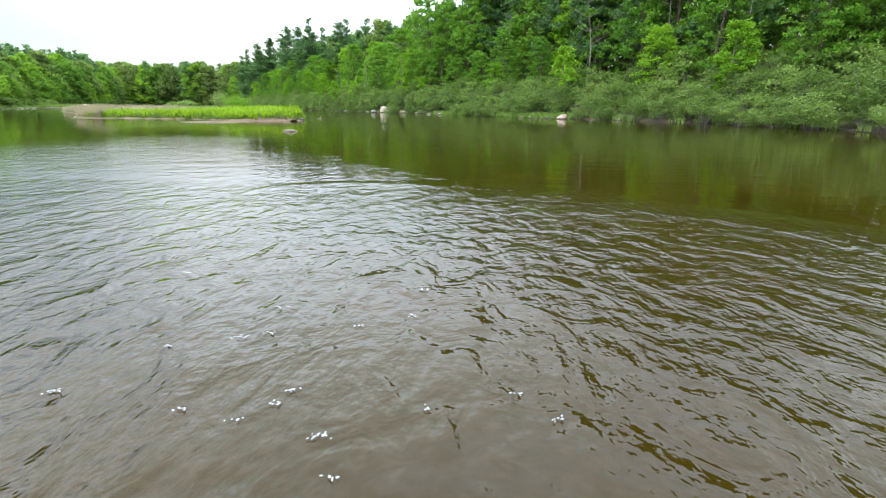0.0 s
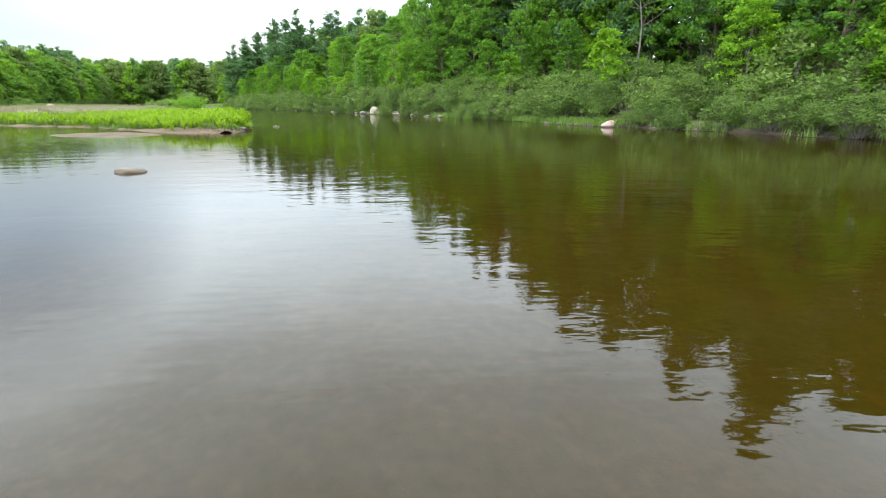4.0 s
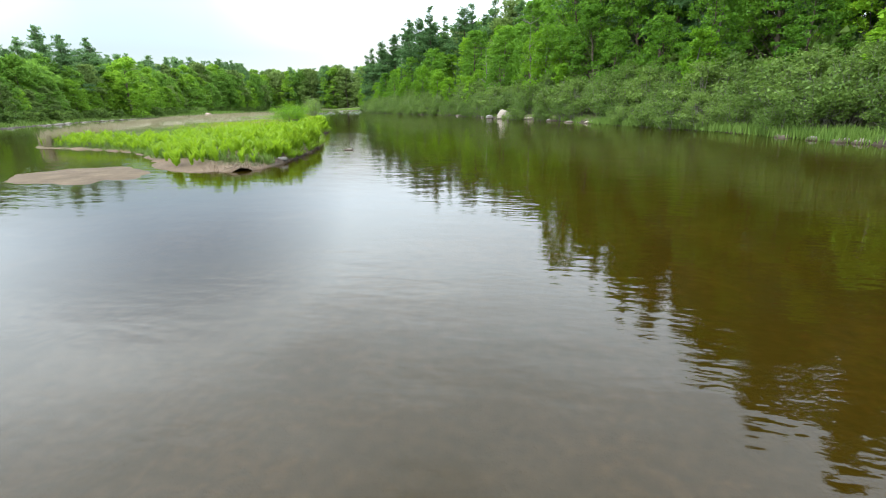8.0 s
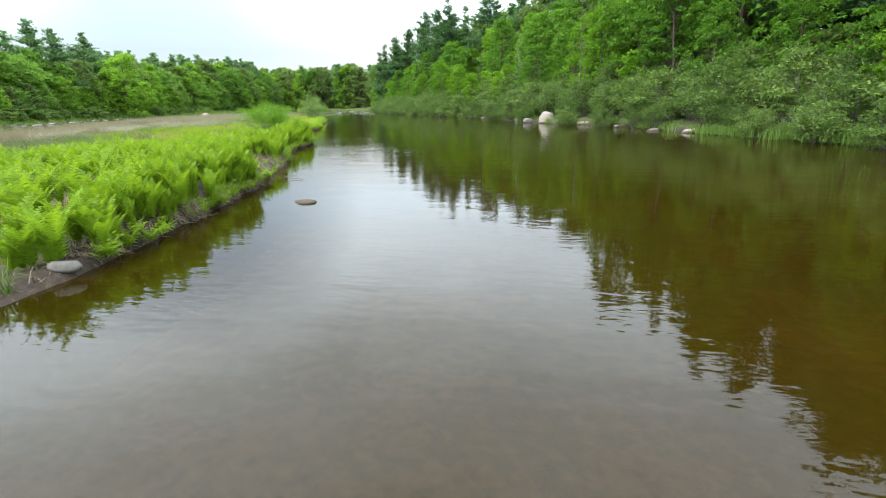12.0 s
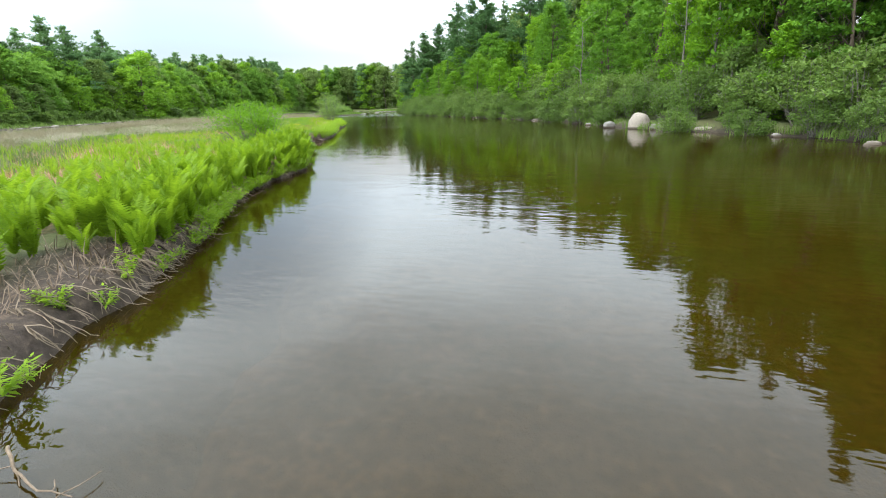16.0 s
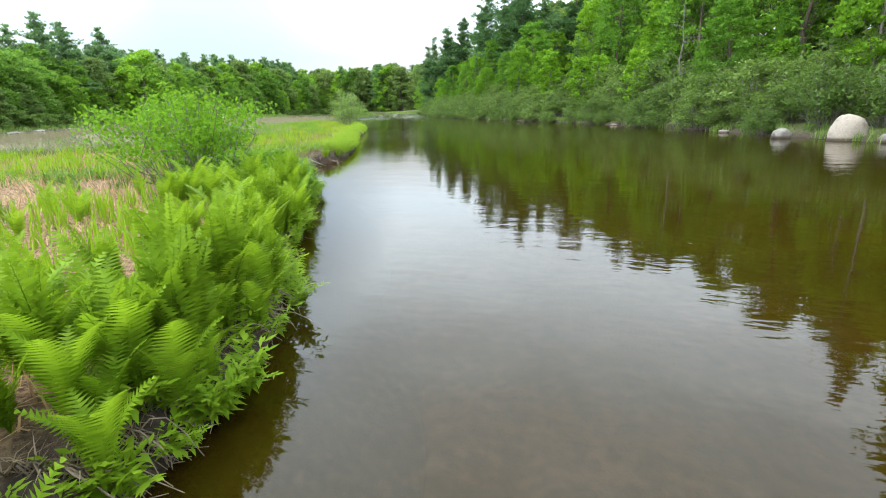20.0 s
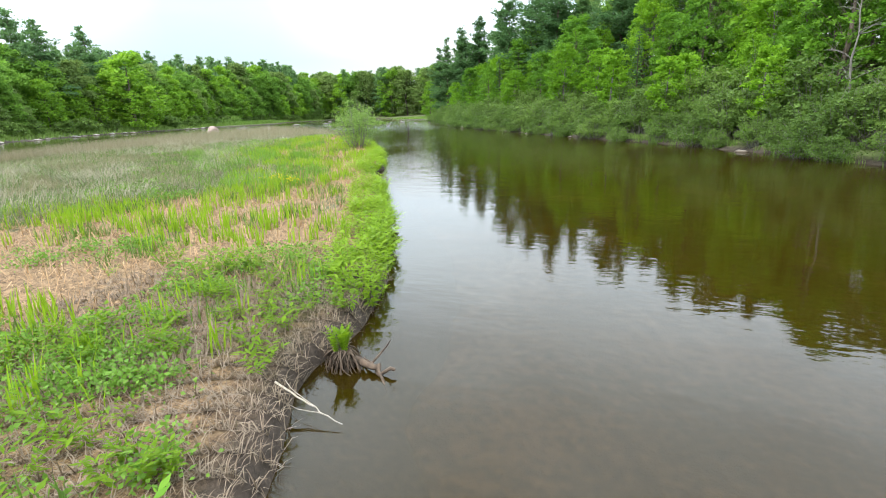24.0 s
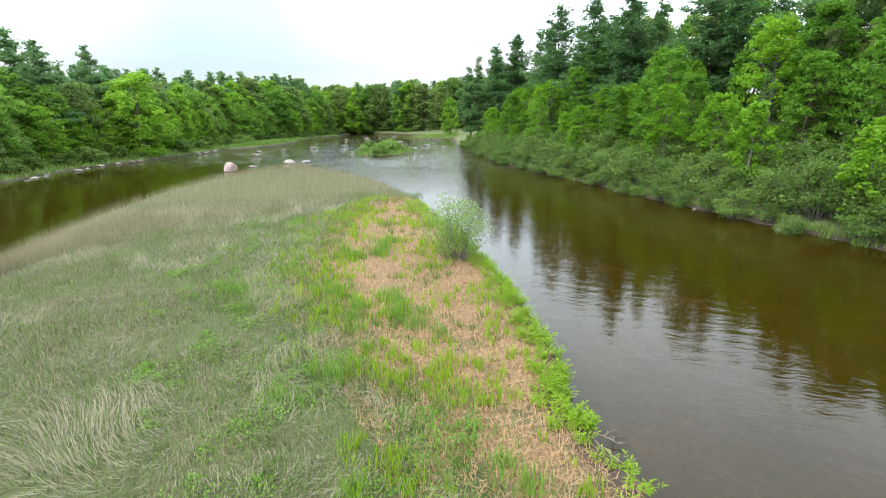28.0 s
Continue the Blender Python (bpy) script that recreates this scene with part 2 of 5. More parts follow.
def island_mat():
    """Island soil: brown litter of dead fronds where the mesh says so, mud at the water, moss and turf elsewhere."""
    k = Mat("island_soil")
    p = k.pos()
    z = k.add("SeparateXYZ")
    k.link(p, z.inputs[0])
    n1, n2, n3 = k.noise(0.5, 5.0, 0.6, p), k.noise(9.0, 5.0, 0.7, p), k.noise(45.0, 3.0, 0.7, p)
    at = k.add("Attribute")
    at.attribute_name = "zone"
    zone = k.add("SeparateColor")
    k.link(at.outputs["Color"], zone.inputs[0])
    mud = k.ramp(n2, (0.3, (0.022, 0.016, 0.012)), (0.55, (0.055, 0.04, 0.03)), (0.75, (0.12, 0.085, 0.06)))
    straw = k.ramp(k.math("ADD", k.math("MULTIPLY", n2, 0.55), k.math("MULTIPLY", n3, 0.45)), (0.41, (0.045, 0.028, 0.016)), (0.52, (0.185, 0.115, 0.06)), (0.66, (0.34, 0.225, 0.122)))
    turf = k.ramp(k.math("ADD", k.math("MULTIPLY", n1, 0.4), k.math("MULTIPLY", n2, 0.6)), (0.32, (0.035, 0.042, 0.014)), (0.5, (0.062, 0.072, 0.026)), (0.68, (0.125, 0.12, 0.06)))
    sand = k.ramp(k.math("ADD", k.math("MULTIPLY", n1, 0.4), k.math("MULTIPLY", n2, 0.6)), (0.3, (0.05, 0.034, 0.023)), (0.5, (0.095, 0.066, 0.043)), (0.7, (0.18, 0.125, 0.082)))
    fl = k.math("ADD", k.math("MULTIPLY", zone.outputs["Red"], 0.78), k.math("MULTIPLY", k.math("SUBTRACT", n1, 0.5), 2.1), True)
    top = k.mix(k.ramp(fl, (0.35, (0, 0, 0)), (0.6, (1, 1, 1))), turf, straw)
    top = k.mix(zone.outputs["Green"], top, sand)
    top = k.mix(zone.outputs["Blue"], top, mud)
    return k.surface(top, 0.95, k.bump(k.math("ADD", n2, k.math("MULTIPLY", n3, 0.5)), 0.7, 0.04))


ISLAND = island_mat()


def water_mat():
    """Tannin-brown river water: a gloss that follows Fresnel over a murky body through which the bed shows faintly."""
    k = Mat("river_water")
    p = k.pos()
    xyz = k.add("SeparateXYZ")
    k.link(p, xyz.inputs[0])
    X, Y = xyz.outputs["X"], xyz.outputs["Y"]
    # riffles: the tail of the rapid at the start, and the rapids round the far islet
    wob = k.math("MULTIPLY", k.math("SUBTRACT", k.noise(0.16, 3.0, 0.5, p), 0.5), 22.0)
    skew = k.math("ADD", k.math("ADD", Y, k.math("MULTIPLY", X, 1.05)), k.math("MULTIPLY", wob, 0.2))
    edge = k.ramp(k.math("MULTIPLY", k.math("ADD", skew, 8.0), 0.04), (0.70, (1, 1, 1)), (0.745, (0.1, 0.1, 0.1)), (0.80, (0.0, 0.0, 0.0)))
    reach = k.ramp(k.math("MULTIPLY", k.math("ADD", Y, k.math("MULTIPLY", wob, 0.1)), 0.04), (0.25, (1, 1, 1)), (0.35, (0.22, 0.22, 0.22)), (0.60, (0.16, 0.16, 0.16)), (0.95, (0.0, 0.0, 0.0)))
    near = k.math("MULTIPLY", edge, reach)
    far = k.ramp(k.math("MULTIPLY", k.math("SUBTRACT", k.math("ADD", Y, wob), 146.0), 0.025), (0.0, (0, 0, 0)), (0.6, (1, 1, 1)))
    # water breaking over the sunk boulder, with its wake
    bx, by = k.math("MULTIPLY", k.math("ADD", X, 1.5), 0.42), k.math("MULTIPLY", k.math("SUBTRACT", Y, 7.5), 0.66)
    well = k.ramp(k.math("ADD", k.math("ADD", k.math("MULTIPLY", bx, bx), k.math("MULTIPLY", by, by)), k.math("MULTIPLY", wob, 0.02)), (0.55, (1, 1, 1)), (1.0, (0, 0, 0)))
    near = k.math("MAXIMUM", near, k.math("MULTIPLY", well, 0.55))
    gust = k.ramp(k.noise(0.06, 2.0, 0.5, p), (0.42, (0, 0, 0)), (0.66, (1, 1, 1)))
    m1 = k.add("Mapping")
    m1.inputs["Rotation"].default_value = (0, 0, radians(-28))
    m1.inputs["Scale"].default_value = (0.55, 1.5, 1)
    k.link(p, m1.inputs["Vector"])
    calm = k.math("ADD", k.math("MULTIPLY", k.noise(1.1, 2.0, 0.45, m1.outputs[0]), 0.9), k.math("MULTIPLY", k.noise(4.6, 2.0, 0.5, m1.outputs[0]), 0.36))
    m3 = k.add("Mapping")
    m3.inputs["Rotation"].default_value = (0, 0, radians(12))
    m3.inputs["Scale"].default_value = (1.25, 0.8, 1)
    k.link(p, m3.inputs["Vector"])
    rn = k.add("TexNoise", Scale=2.3, Detail=3.0, Roughness=0.5, Distortion=0.9)
    k.link(m3.outputs[0], rn.inputs["Vector"])
    rough = k.math("ADD", rn.outputs["Fac"], k.math("MULTIPLY", k.noise(6.0, 3.0, 0.6, m3.outputs[0]), 0.42))
    m4 = k.add("Mapping")
    m4.inputs["Rotation"].default_value = (0, 0, radians(-28))
    m4.inputs["Scale"].default_value = (0.30, 1.0, 1)
    k.link(p, m4.inputs["Vector"])
    far_chop = k.math("MULTIPLY", far, k.ramp(k.noise(0.22, 4.0, 0.65, m4.outputs[0]), (0.40, (0.12, 0.12, 0.12)), (0.56, (1.5, 1.5, 1.5))))
    amp = k.math("ADD", 0.006, k.math("MULTIPLY", gust, 0.014))
    hgt = k.math("ADD", k.math("MULTIPLY", calm, amp), k.math("MULTIPLY", rough, k.math("ADD", k.math("MULTIPLY", near, 0.052), k.math("MULTIPLY", far_chop, 0.038))))
    mid = k.math("MULTIPLY", k.ramp(k.math("MULTIPLY", k.math("SUBTRACT", k.math("ADD", Y, k.math("MULTIPLY", wob, 0.6)), 98.0), 0.02), (0.0, (0, 0, 0)), (1.0, (1, 1, 1))),
                 k.ramp(k.math("MULTIPLY", k.math("ADD", k.math("ADD", X, k.math("MULTIPLY", Y, 0.55)), 18.0), 0.05), (0.0, (0, 0, 0)), (1.0, (1, 1, 1))))
    hgt = k.math("ADD", hgt, k.math("MULTIPLY", k.noise(5.0, 2.0, 0.5, m1.outputs[0]), k.math("MULTIPLY", mid, 0.010)))
    nrm = k.bump(hgt, 1.0, 1.0)
    murk = k.add("BsdfDiffuse")
    murk.inputs["Color"].default_value = (0.0255, 0.0168, 0.0015, 1)
    clear = k.add("BsdfTransparent")
    clear.inputs["Color"].default_value = (0.54, 0.38, 0.12, 1)
    body = k.add("MixShader")
    body.inputs[0].default_value = 0.45
    gloss = k.add("BsdfGlossy")
    gloss.inputs["Roughness"].default_value = 0.015
    gloss.inputs["Color"].default_value = (0.95, 0.95, 0.95, 1)
    fr = k.add("Fresnel", IOR=1.34)
    k.link(nrm, fr.inputs["Normal"])
    k.link(nrm, gloss.inputs["Normal"])
    top = k.add("MixShader")
    k.link(murk.outputs[0], body.inputs[1])
    k.link(clear.outputs[0], body.inputs[2])
    k.link(fr.outputs[0], top.inputs[0])
    k.link(body.outputs[0], top.inputs[1])
    k.link(gloss.outputs[0], top.inputs[2])
    # broken white water on the rapids
    m2 = k.add("Mapping")
    m2.inputs["Rotation"].default_value = (0, 0, radians(-28))
    m2.inputs["Scale"].default_value = (0.22, 1.1, 1)
    k.link(p, m2.inputs["Vector"])
    fo = k.math("MULTIPLY", k.ramp(k.noise(0.8, 6.0, 0.7, m2.outputs[0]), (0.59, (0, 0, 0)), (0.65, (1, 1, 1))), k.math("MULTIPLY", far, 0.5))
    foam = k.add("BsdfDiffuse")
    foam.inputs["Color"].default_value = (0.34, 0.35, 0.36, 1)
    fin = k.add("MixShader")
    k.link(fo, fin.inputs[0])
    k.link(top.outputs[0], fin.inputs[1])
    k.link(foam.outputs[0], fin.inputs[2])
    k.link(fin.outputs[0], k.out.inputs["Surface"])
    return k.m


WATER = water_mat()
FOAM = Mat("river_foam").surface((0.20, 0.20, 0.195), 0.6)

# ---- mesh helpers ----


def mesh(name, verts, faces, mat, smooth=False):
    """faces: an array of quads or triangles, a list of such arrays, or a list of index tuples."""
    if isinstance(faces, np.ndarray):
        faces = [faces]
    if isinstance(faces[0], np.ndarray):
        total = np.concatenate([np.full(len(f), f.shape[1]) for f in faces])
        index = np.concatenate([f.ravel() for f in faces])
    else:
        total = np.array([len(f) for f in faces])
        index = np.array([i for f in faces for i in f])
    verts = np.asarray(verts, np.float32)
    me = bpy.data.meshes.new(name)
    me.vertices.add(len(verts))
    me.vertices.foreach_set("co", verts.ravel())
    me.loops.add(len(index))
    me.loops.foreach_set("vertex_index", index.astype(np.int32))
    me.polygons.add(len(total))
    me.polygons.foreach_set("loop_start", np.r_[0, np.cumsum(total)[:-1]].astype(np.int32))
    me.update(calc_edges=True)
    me.materials.append(mat)
    if smooth:
        me.shade_smooth()
    return me


def part(name, me, parent=None, label="", m=None):
    ob = new(name, me)
    ob.parent = parent
    if m is not None:
        ob.matrix_basis = m
    if label:
        ob["label"] = label
    return ob


class Buf:
    """Collects vertices and quads."""

    def __init__(self):
        self.v, self.f, self.n = [], [], 0

    def quads(self, q):
        """q: (n, 4, 3), or (n, 3, 3) for triangles."""
        q = np.asarray(q, float)
        k = q.shape[1]
        self.f.append(np.arange(len(q) * k).reshape(-1, k) + self.n)
        self.v.append(q.reshape(-1, 3))
        self.n += len(q) * k

    def tube(self, pts, radii, sides=6):
        pts = np.asarray(pts, float)
        tan = np.gradient(pts, axis=0)
        tan /= np.linalg.norm(tan, axis=1)[:, None] + 1e-9
        ref = np.where(np.abs(tan[:, 2:3]) > 0.9, np.array([[1.0, 0, 0]]), np.array([[0, 0, 1.0]]))
        a = np.cross(tan, ref)
        a /= np.linalg.norm(a, axis=1)[:, None] + 1e-9
        b = np.cross(tan, a)
        ang = np.arange(sides) * 2 * math.pi / sides
        ring = pts[:, None] + np.asarray(radii, float)[:, None, None] * (a[:, None] * np.cos(ang)[None, :, None] + b[:, None] * np.sin(ang)[None, :, None])
        self.v.append(ring.reshape(-1, 3))
        i = np.arange(len(pts) - 1)[:, None] * sides
        j = np.arange(sides)[None]
        k = (j + 1) % sides
        self.f.append(np.stack([i + j, i + k, i + sides + k, i + sides + j], -1).reshape(-1, 4) + self.n)
        self.n += len(pts) * sides

    def mesh(self, name, mat, smooth=False):
        return mesh(name, np.concatenate(self.v), self.f, mat, smooth)


def unit(v):
    return v / (np.linalg.norm(v, axis=-1, keepdims=True) + 1e-9)


def leaf_quads(rng, pos, size, up=0.6, slim=0.7):
    """Small folded diamonds at pos, tilted at random about the upward side."""
    n = len(pos)
    nor = unit(rng.normal(size=(n, 3)) + np.array([0, 0, up * 2.0]))
    a = unit(np.cross(nor, rng.normal(size=(n, 3))))
    b = np.cross(nor, a)
    s = (size * rng.uniform(0.6, 1.35, n))[:, None]
    w = s * slim * 0.5
    droop = nor * s * 0.12
    return np.stack([pos - a * s * 0.5 - droop, pos + b * w, pos + a * s * 0.5 - droop, pos - b * w], 1)


def leaf_tris(rng, pos, size, up=0.6, slim=0.7):
    """Three-cornered leaves for crowns seen from some way off."""
    n = len(pos)
    nor = unit(rng.normal(size=(n, 3)) + np.array([0, 0, up * 2.0]))
    a = unit(np.cross(nor, rng.normal(size=(n, 3))))
    s = (size * rng.uniform(0.6, 1.35, n))[:, None]
    w = np.cross(nor, a) * s * slim * 0.5
    return np.stack([pos - a * s * 0.55, pos + a * s * 0.4 + w, pos + a * s * 0.4 - w], 1)


def spline(P, n):
    """Points along a polyline, evenly spaced and rounded at the corners."""
    P = np.asarray(P, float)
    for _ in range(2):
        Q = np.empty((2 * len(P) - 2, P.shape[1]))
        Q[0::2] = 0.75 * P[:-1] + 0.25 * P[1:]
        Q[1::2] = 0.25 * P[:-1] + 0.75 * P[1:]
        P = np.vstack([P[:1], Q, P[-1:]])
    d = np.r_[0, np.cumsum(np.linalg.norm(np.diff(P, axis=0), axis=1))]
    s = np.linspace(0, d[-1], n)
    return np.c_[[np.interp(s, d, P[:, i]) for i in range(P.shape[1])]].T


def fbm(x, y, scale, seed=0.0, octaves=3):
    out = np.zeros(np.shape(x))
    fx, fy, fo = np.ravel(x), np.ravel(y), out.ravel()
    for i in range(fo.size):
        fo[i] = noise.fractal(Vector((fx[i] * scale + seed, fy[i] * scale - seed, seed)), 1.0, 2.0, octaves)
    return fo.reshape(np.shape(x))


# ---- plan: the two banks of the river, its islands ----
RIGHT_BANK = [(30, -60), (27, 0), (24, 14), (22.4, 26), (21, 33), (18, 42), (14.5, 48), (11, 52), (9.2, 57), (7, 62.5), (3.5, 69), (-1, 77), (-4.5, 84.4), (-10.8, 91.5),
              (-15, 101), (-21, 112), (-25.6, 119.4), (-33, 128), (-42, 141), (-52, 155), (-62, 169.4), (-75, 192), (-88, 212), (-101, 245), (-117, 282), (-140, 312), (-175, 335)]
LEFT_BANK = [(-45, -60), (-58, 20), (-85, 66), (-112, 99), (-128, 118), (-140, 135), (-151, 152), (-157, 170), (-160, 185), (-176, 215), (-186, 235), (-193, 265), (-196, 300), (-206, 345), (-230, 372)]
ISLAND_RIGHT = [(-12.6, 42.9), (-12.7, 45.3), (-14.2, 49.4), (-14.8, 51.3), (-15.6, 53.2), (-16.9, 55.2), (-17.5, 56.8), (-19.1, 59.2), (-20.6, 61.5), (-21.9, 64.0), (-22.4, 65.8),
                (-22.9, 67.3), (-23.7, 68.7), (-25.1, 70.5), (-27.4, 74.6), (-28.9, 75.7), (-29.7, 77.0), (-30.7, 78.2), (-31.3, 79.3), (-31.9, 80.4), (-32.0, 81.5), (-32.4, 83.7),
                (-35.0, 88.6), (-36.9, 91.6), (-38.5, 94.6), (-40.3, 96.8), (-41.4, 98.3), (-41.8, 100.6), (-43.8, 104.4), (-46.9, 109.9), (-48.8, 112.5), (-53.4, 119.4), (-66.8, 137), (-85, 151.5), (-97, 156)]
ISLAND_LEFT = [(-13.2, 42.4), (-14.6, 42.0), (-16.4, 42.5), (-18.4, 43.6), (-22, 47), (-26.8, 49.9), (-33, 51.9), (-39.8, 53.3), (-43, 57), (-52, 70), (-64, 86), (-78, 101.5), (-86, 111), (-92.5, 121), (-98, 131), (-102, 142), (-103, 151), (-97.5, 156.4)]
RB, LB = spline(RIGHT_BANK, 420), spline(LEFT_BANK, 420)


def beside(curve, d):
    """The curve moved d metres to its right."""
    t = np.gradient(curve, axis=0)
    t /= np.linalg.norm(t, axis=1)[:, None]
    return curve + d * np.c_[t[:, 1], -t[:, 0]]


def river_distance(x, y):
    """Metres inland from the nearer bank; negative over the river."""
    p = np.c_[np.ravel(x), np.ravel(y)]
    out = np.full(len(p), 1e9)
    for curve, side in ((RB[::2], 1.0), (LB[::2], -1.0)):
        t = unit(np.gradient(curve, axis=0))
        for a in range(0, len(p), 4000):
            q = p[a:a + 4000]
            d2 = ((q[:, None] - curve[None]) ** 2).sum(2)
            i = d2.argmin(1)
            dv = q - curve[i]
            s = np.sign(dv[:, 0] * t[i][:, 1] - dv[:, 1] * t[i][:, 0]) * side
            d = s * np.sqrt(d2.min(1))
            o = out[a:a + 4000]
            better = np.where(o > 1e8, True, np.where((d > 0) | (o > 0), d > o, d > o))
            out[a:a + 4000] = np.where(better, d, o)
    return out.reshape(np.shape(x))


def land_height(d, x):
    """Height of the land d metres inland: a low bank, then a slope on the right-hand shore."""
    rise = np.clip((d - 3) * np.where(x > -100, 0.16, 0.06), 0, np.where(x > -100, 7.0, 4.0))
    return np.where(d > 0, np.minimum(d * 0.28, 0.5) + rise, np.maximum(-0.85, d * 0.30))


def grid_lines(a, b, step, reach):
    inner = np.arange(a, b + step, step)
    far = np.array([4, 10, 25, 60, 150, 400, 1000, 2500.0])
    return np.r_[a - far[::-1][-reach:], inner, b + far[:reach]]


gx, gy = grid_lines(-225, 50, 1.7, 8), grid_lines(-62, 385, 1.7, 8)
GX, GY = np.meshgrid(gx, gy)
GD = river_distance(GX, GY)
GZ = land_height(GD, GX)
near = (np.abs(GD) < 40)
GZ[near] += fbm(GX[near], GY[near], 0.35, 3.1) * np.where(GD[near] > 0, 0.16, 0.22) * np.clip(np.abs(GD[near]) * 0.5, 0.1, 1)
nx, ny = len(gx), len(gy)
ids = np.arange(nx * ny).reshape(ny, nx)
gf = np.stack([ids[:-1, :-1], ids[:-1, 1:], ids[1:, 1:], ids[1:, :-1]], -1).reshape(-1, 4)
ground = new("ground", mesh("ground", np.c_[GX.ravel(), GY.ravel(), GZ.ravel()], gf, GROUND, True))
tagged(ground, "wooded river banks and the sandy brown river bed", "ground", kind="structure")


def ground_z(x, y):
    d = river_distance(np.array([x]), np.array([y]))[0]
    return float(land_height(np.array([d]), np.array([x]))[0])


wv = [(-420, -75, 0), (60, -75, 0), (60, 420, 0), (-420, 420, 0)]
water = new("water", mesh("water", wv, [(0, 1, 2, 3)], WATER))
tagged(water, "calm tannin-brown river water mirroring sky and trees", "river", kind="structure")

# ---- the long island: ruled strip between its two shores ----
BAND = ([43, 54, 58, 61, 63, 66, 70, 72.5, 74, 77, 78, 79, 83, 90, 105, 125], [20, 17, 9, 4.0, 1.8, 1.3, 1.3, 2.2, 3.2, 3.2, 1.5, 0.5, 1.0, 1.2, 1.2, 1.8])
LITTER_WIDE = ([43, 54, 58, 61, 66, 74, 80, 86, 89.5, 92.8, 94, 98, 102, 110, 114, 123, 132], [0, 2, 6, 10, 10, 10, 13, 17, 11, 8, 4, 4.5, 7, 11, 9.5, 8, 0])
band_y = lambda y: np.interp(y, *BAND)
lit_y = lambda y: np.interp(y, *BAND) + np.interp(y, *LITTER_WIDE)
left_y = lambda y: np.interp(y, [56, 70, 86, 95, 105, 115, 120, 124.8, 130.2, 134], [22, 18, 21, 23, 26, 27, 23, 14, 5, 0.8])
NU = 480
IR, IL = spline(ISLAND_RIGHT, NU), spline(ISLAND_LEFT, NU)
ISL_LEN = np.linalg.norm(IL - IR, axis=1)
wig = fbm(np.arange(NU) * 0.31, np.zeros(NU), 1.0, 7.7, 4)
tdir = unit(np.gradient(IR, axis=0))
IR = IR + np.c_[tdir[:, 1], -tdir[:, 0]] * (wig * 0.16)[:, None]
DV = np.array([-1.6, -0.7, -0.25, 0.0, 0.08, 0.2, 0.38, 0.6, 0.9, 1.3, 1.8, 2.4, 3.2, 4.2, 5.4, 7, 9, 11.5])
rows_v, zone_v = [], []
for u in range(NU):
    w = ISL_LEN[u] + 1e-6
    inward = (IL[u] - IR[u]) / w
    d_in = np.minimum(DV, w * 0.5)
    d_mid = np.linspace(min(11.5, w * 0.5), max(w - 6, w * 0.5), 14)[1:-1]
    d_out = w - np.minimum(np.array([6, 4.5, 3.2, 2.2, 1.4, 0.8, 0.3, -0.4, -1.2, -2.5]), np.where(np.array([6, 4.5, 3.2, 2.2, 1.4, 0.8, 0.3, -0.4, -1.2, -2.5]) > 0, w * 0.5, 9))
    d = np.r_[d_in, d_mid, d_out]
    e = w - d
    P = IR[u][None] + inward[None] * d[:, None]
    front = np.clip((54 - P[:, 1]) / 6, 0, 1)
    steep = 1 - 0.75 * np.clip((47.5 - P[:, 1]) / 2.5, 0, 1)
    z_r = np.where(d < 0, d * 0.5 - 0.15, np.minimum(0.42, np.interp(d, [0, 0.12, 0.3, 0.8, 2], [-0.1, 0.22, 0.32, 0.38, 0.42]) * steep + np.clip(d - 0.8, 0, 3) * 0.08))
    z_l = np.where(e < 0, e * 0.35 - 0.03, np.minimum(0.5, np.interp(e, [0, 1.2, 2.5, 5], [0, 0.10, 0.32, 0.5])))
    z = np.minimum(z_r, z_l)
    bump = fbm(P[:, 0], P[:, 1], 0.9, 2.2, 3) * np.clip(np.minimum(d, e) * 0.4, 0.02, 0.10)
    z = z + bump
    rows_v.append(np.c_[P, z])
    y = P[:, 1]
    band = band_y(IR[u][1])
    lit_w = lit_y(IR[u][1]) - band
    litter = np.clip((d - band) / 0.8, 0, 1) * np.clip((band + lit_w - d) / 2.5, 0, 1)
    litter = np.maximum(litter, (0.8 if 60 < IR[u][1] < 124 else 0.3) * (d < band + 0.8))
    mud_w = np.interp(IR[u][1], [47, 53, 54, 57, 58, 78.5, 79.5, 82.5, 83.5, 93, 94.5, 97.5, 99], [0.4, 0.4, 1.2, 1.2, 0.4, 0.4, 0.25, 0.3, 0.3, 0.3, 0.8, 0.8, 0.3])
    mud = np.clip(1 - np.minimum(d - mud_w, 9) / 0.5, 0, 1) * (IR[u][1] > 44.2)
    sand = np.clip((np.interp(P[:, 0], [-21, -17.5], [0.85, 2.0]) - np.minimum(e, np.where(IR[u][1] < 44.4, d + 0.5, 9))) / 0.6, 0, 1) * np.clip((58 - y) / 6, 0, 1)
    zone_v.append(np.c_[litter, sand, mud, np.ones(len(d))])
rows_v, zone_v = np.array(rows_v), np.array(zone_v)
nc = rows_v.shape[1]
ids = np.arange(NU * nc).reshape(NU, nc)
isl_f = np.stack([ids[:-1, :-1], ids[1:, :-1], ids[1:, 1:], ids[:-1, 1:]], -1).reshape(-1, 4)
isl_me = mesh("island", rows_v.reshape(-1, 3), isl_f[:, ::-1], ISLAND, True)
ca = isl_me.color_attributes.new("zone", "FLOAT_COLOR", "POINT")
ca.data.foreach_set("color", zone_v.reshape(-1))
island = new("island", isl_me)
tagged(island, "low river island of mud, brown fern litter and turf", "island", kind="structure")


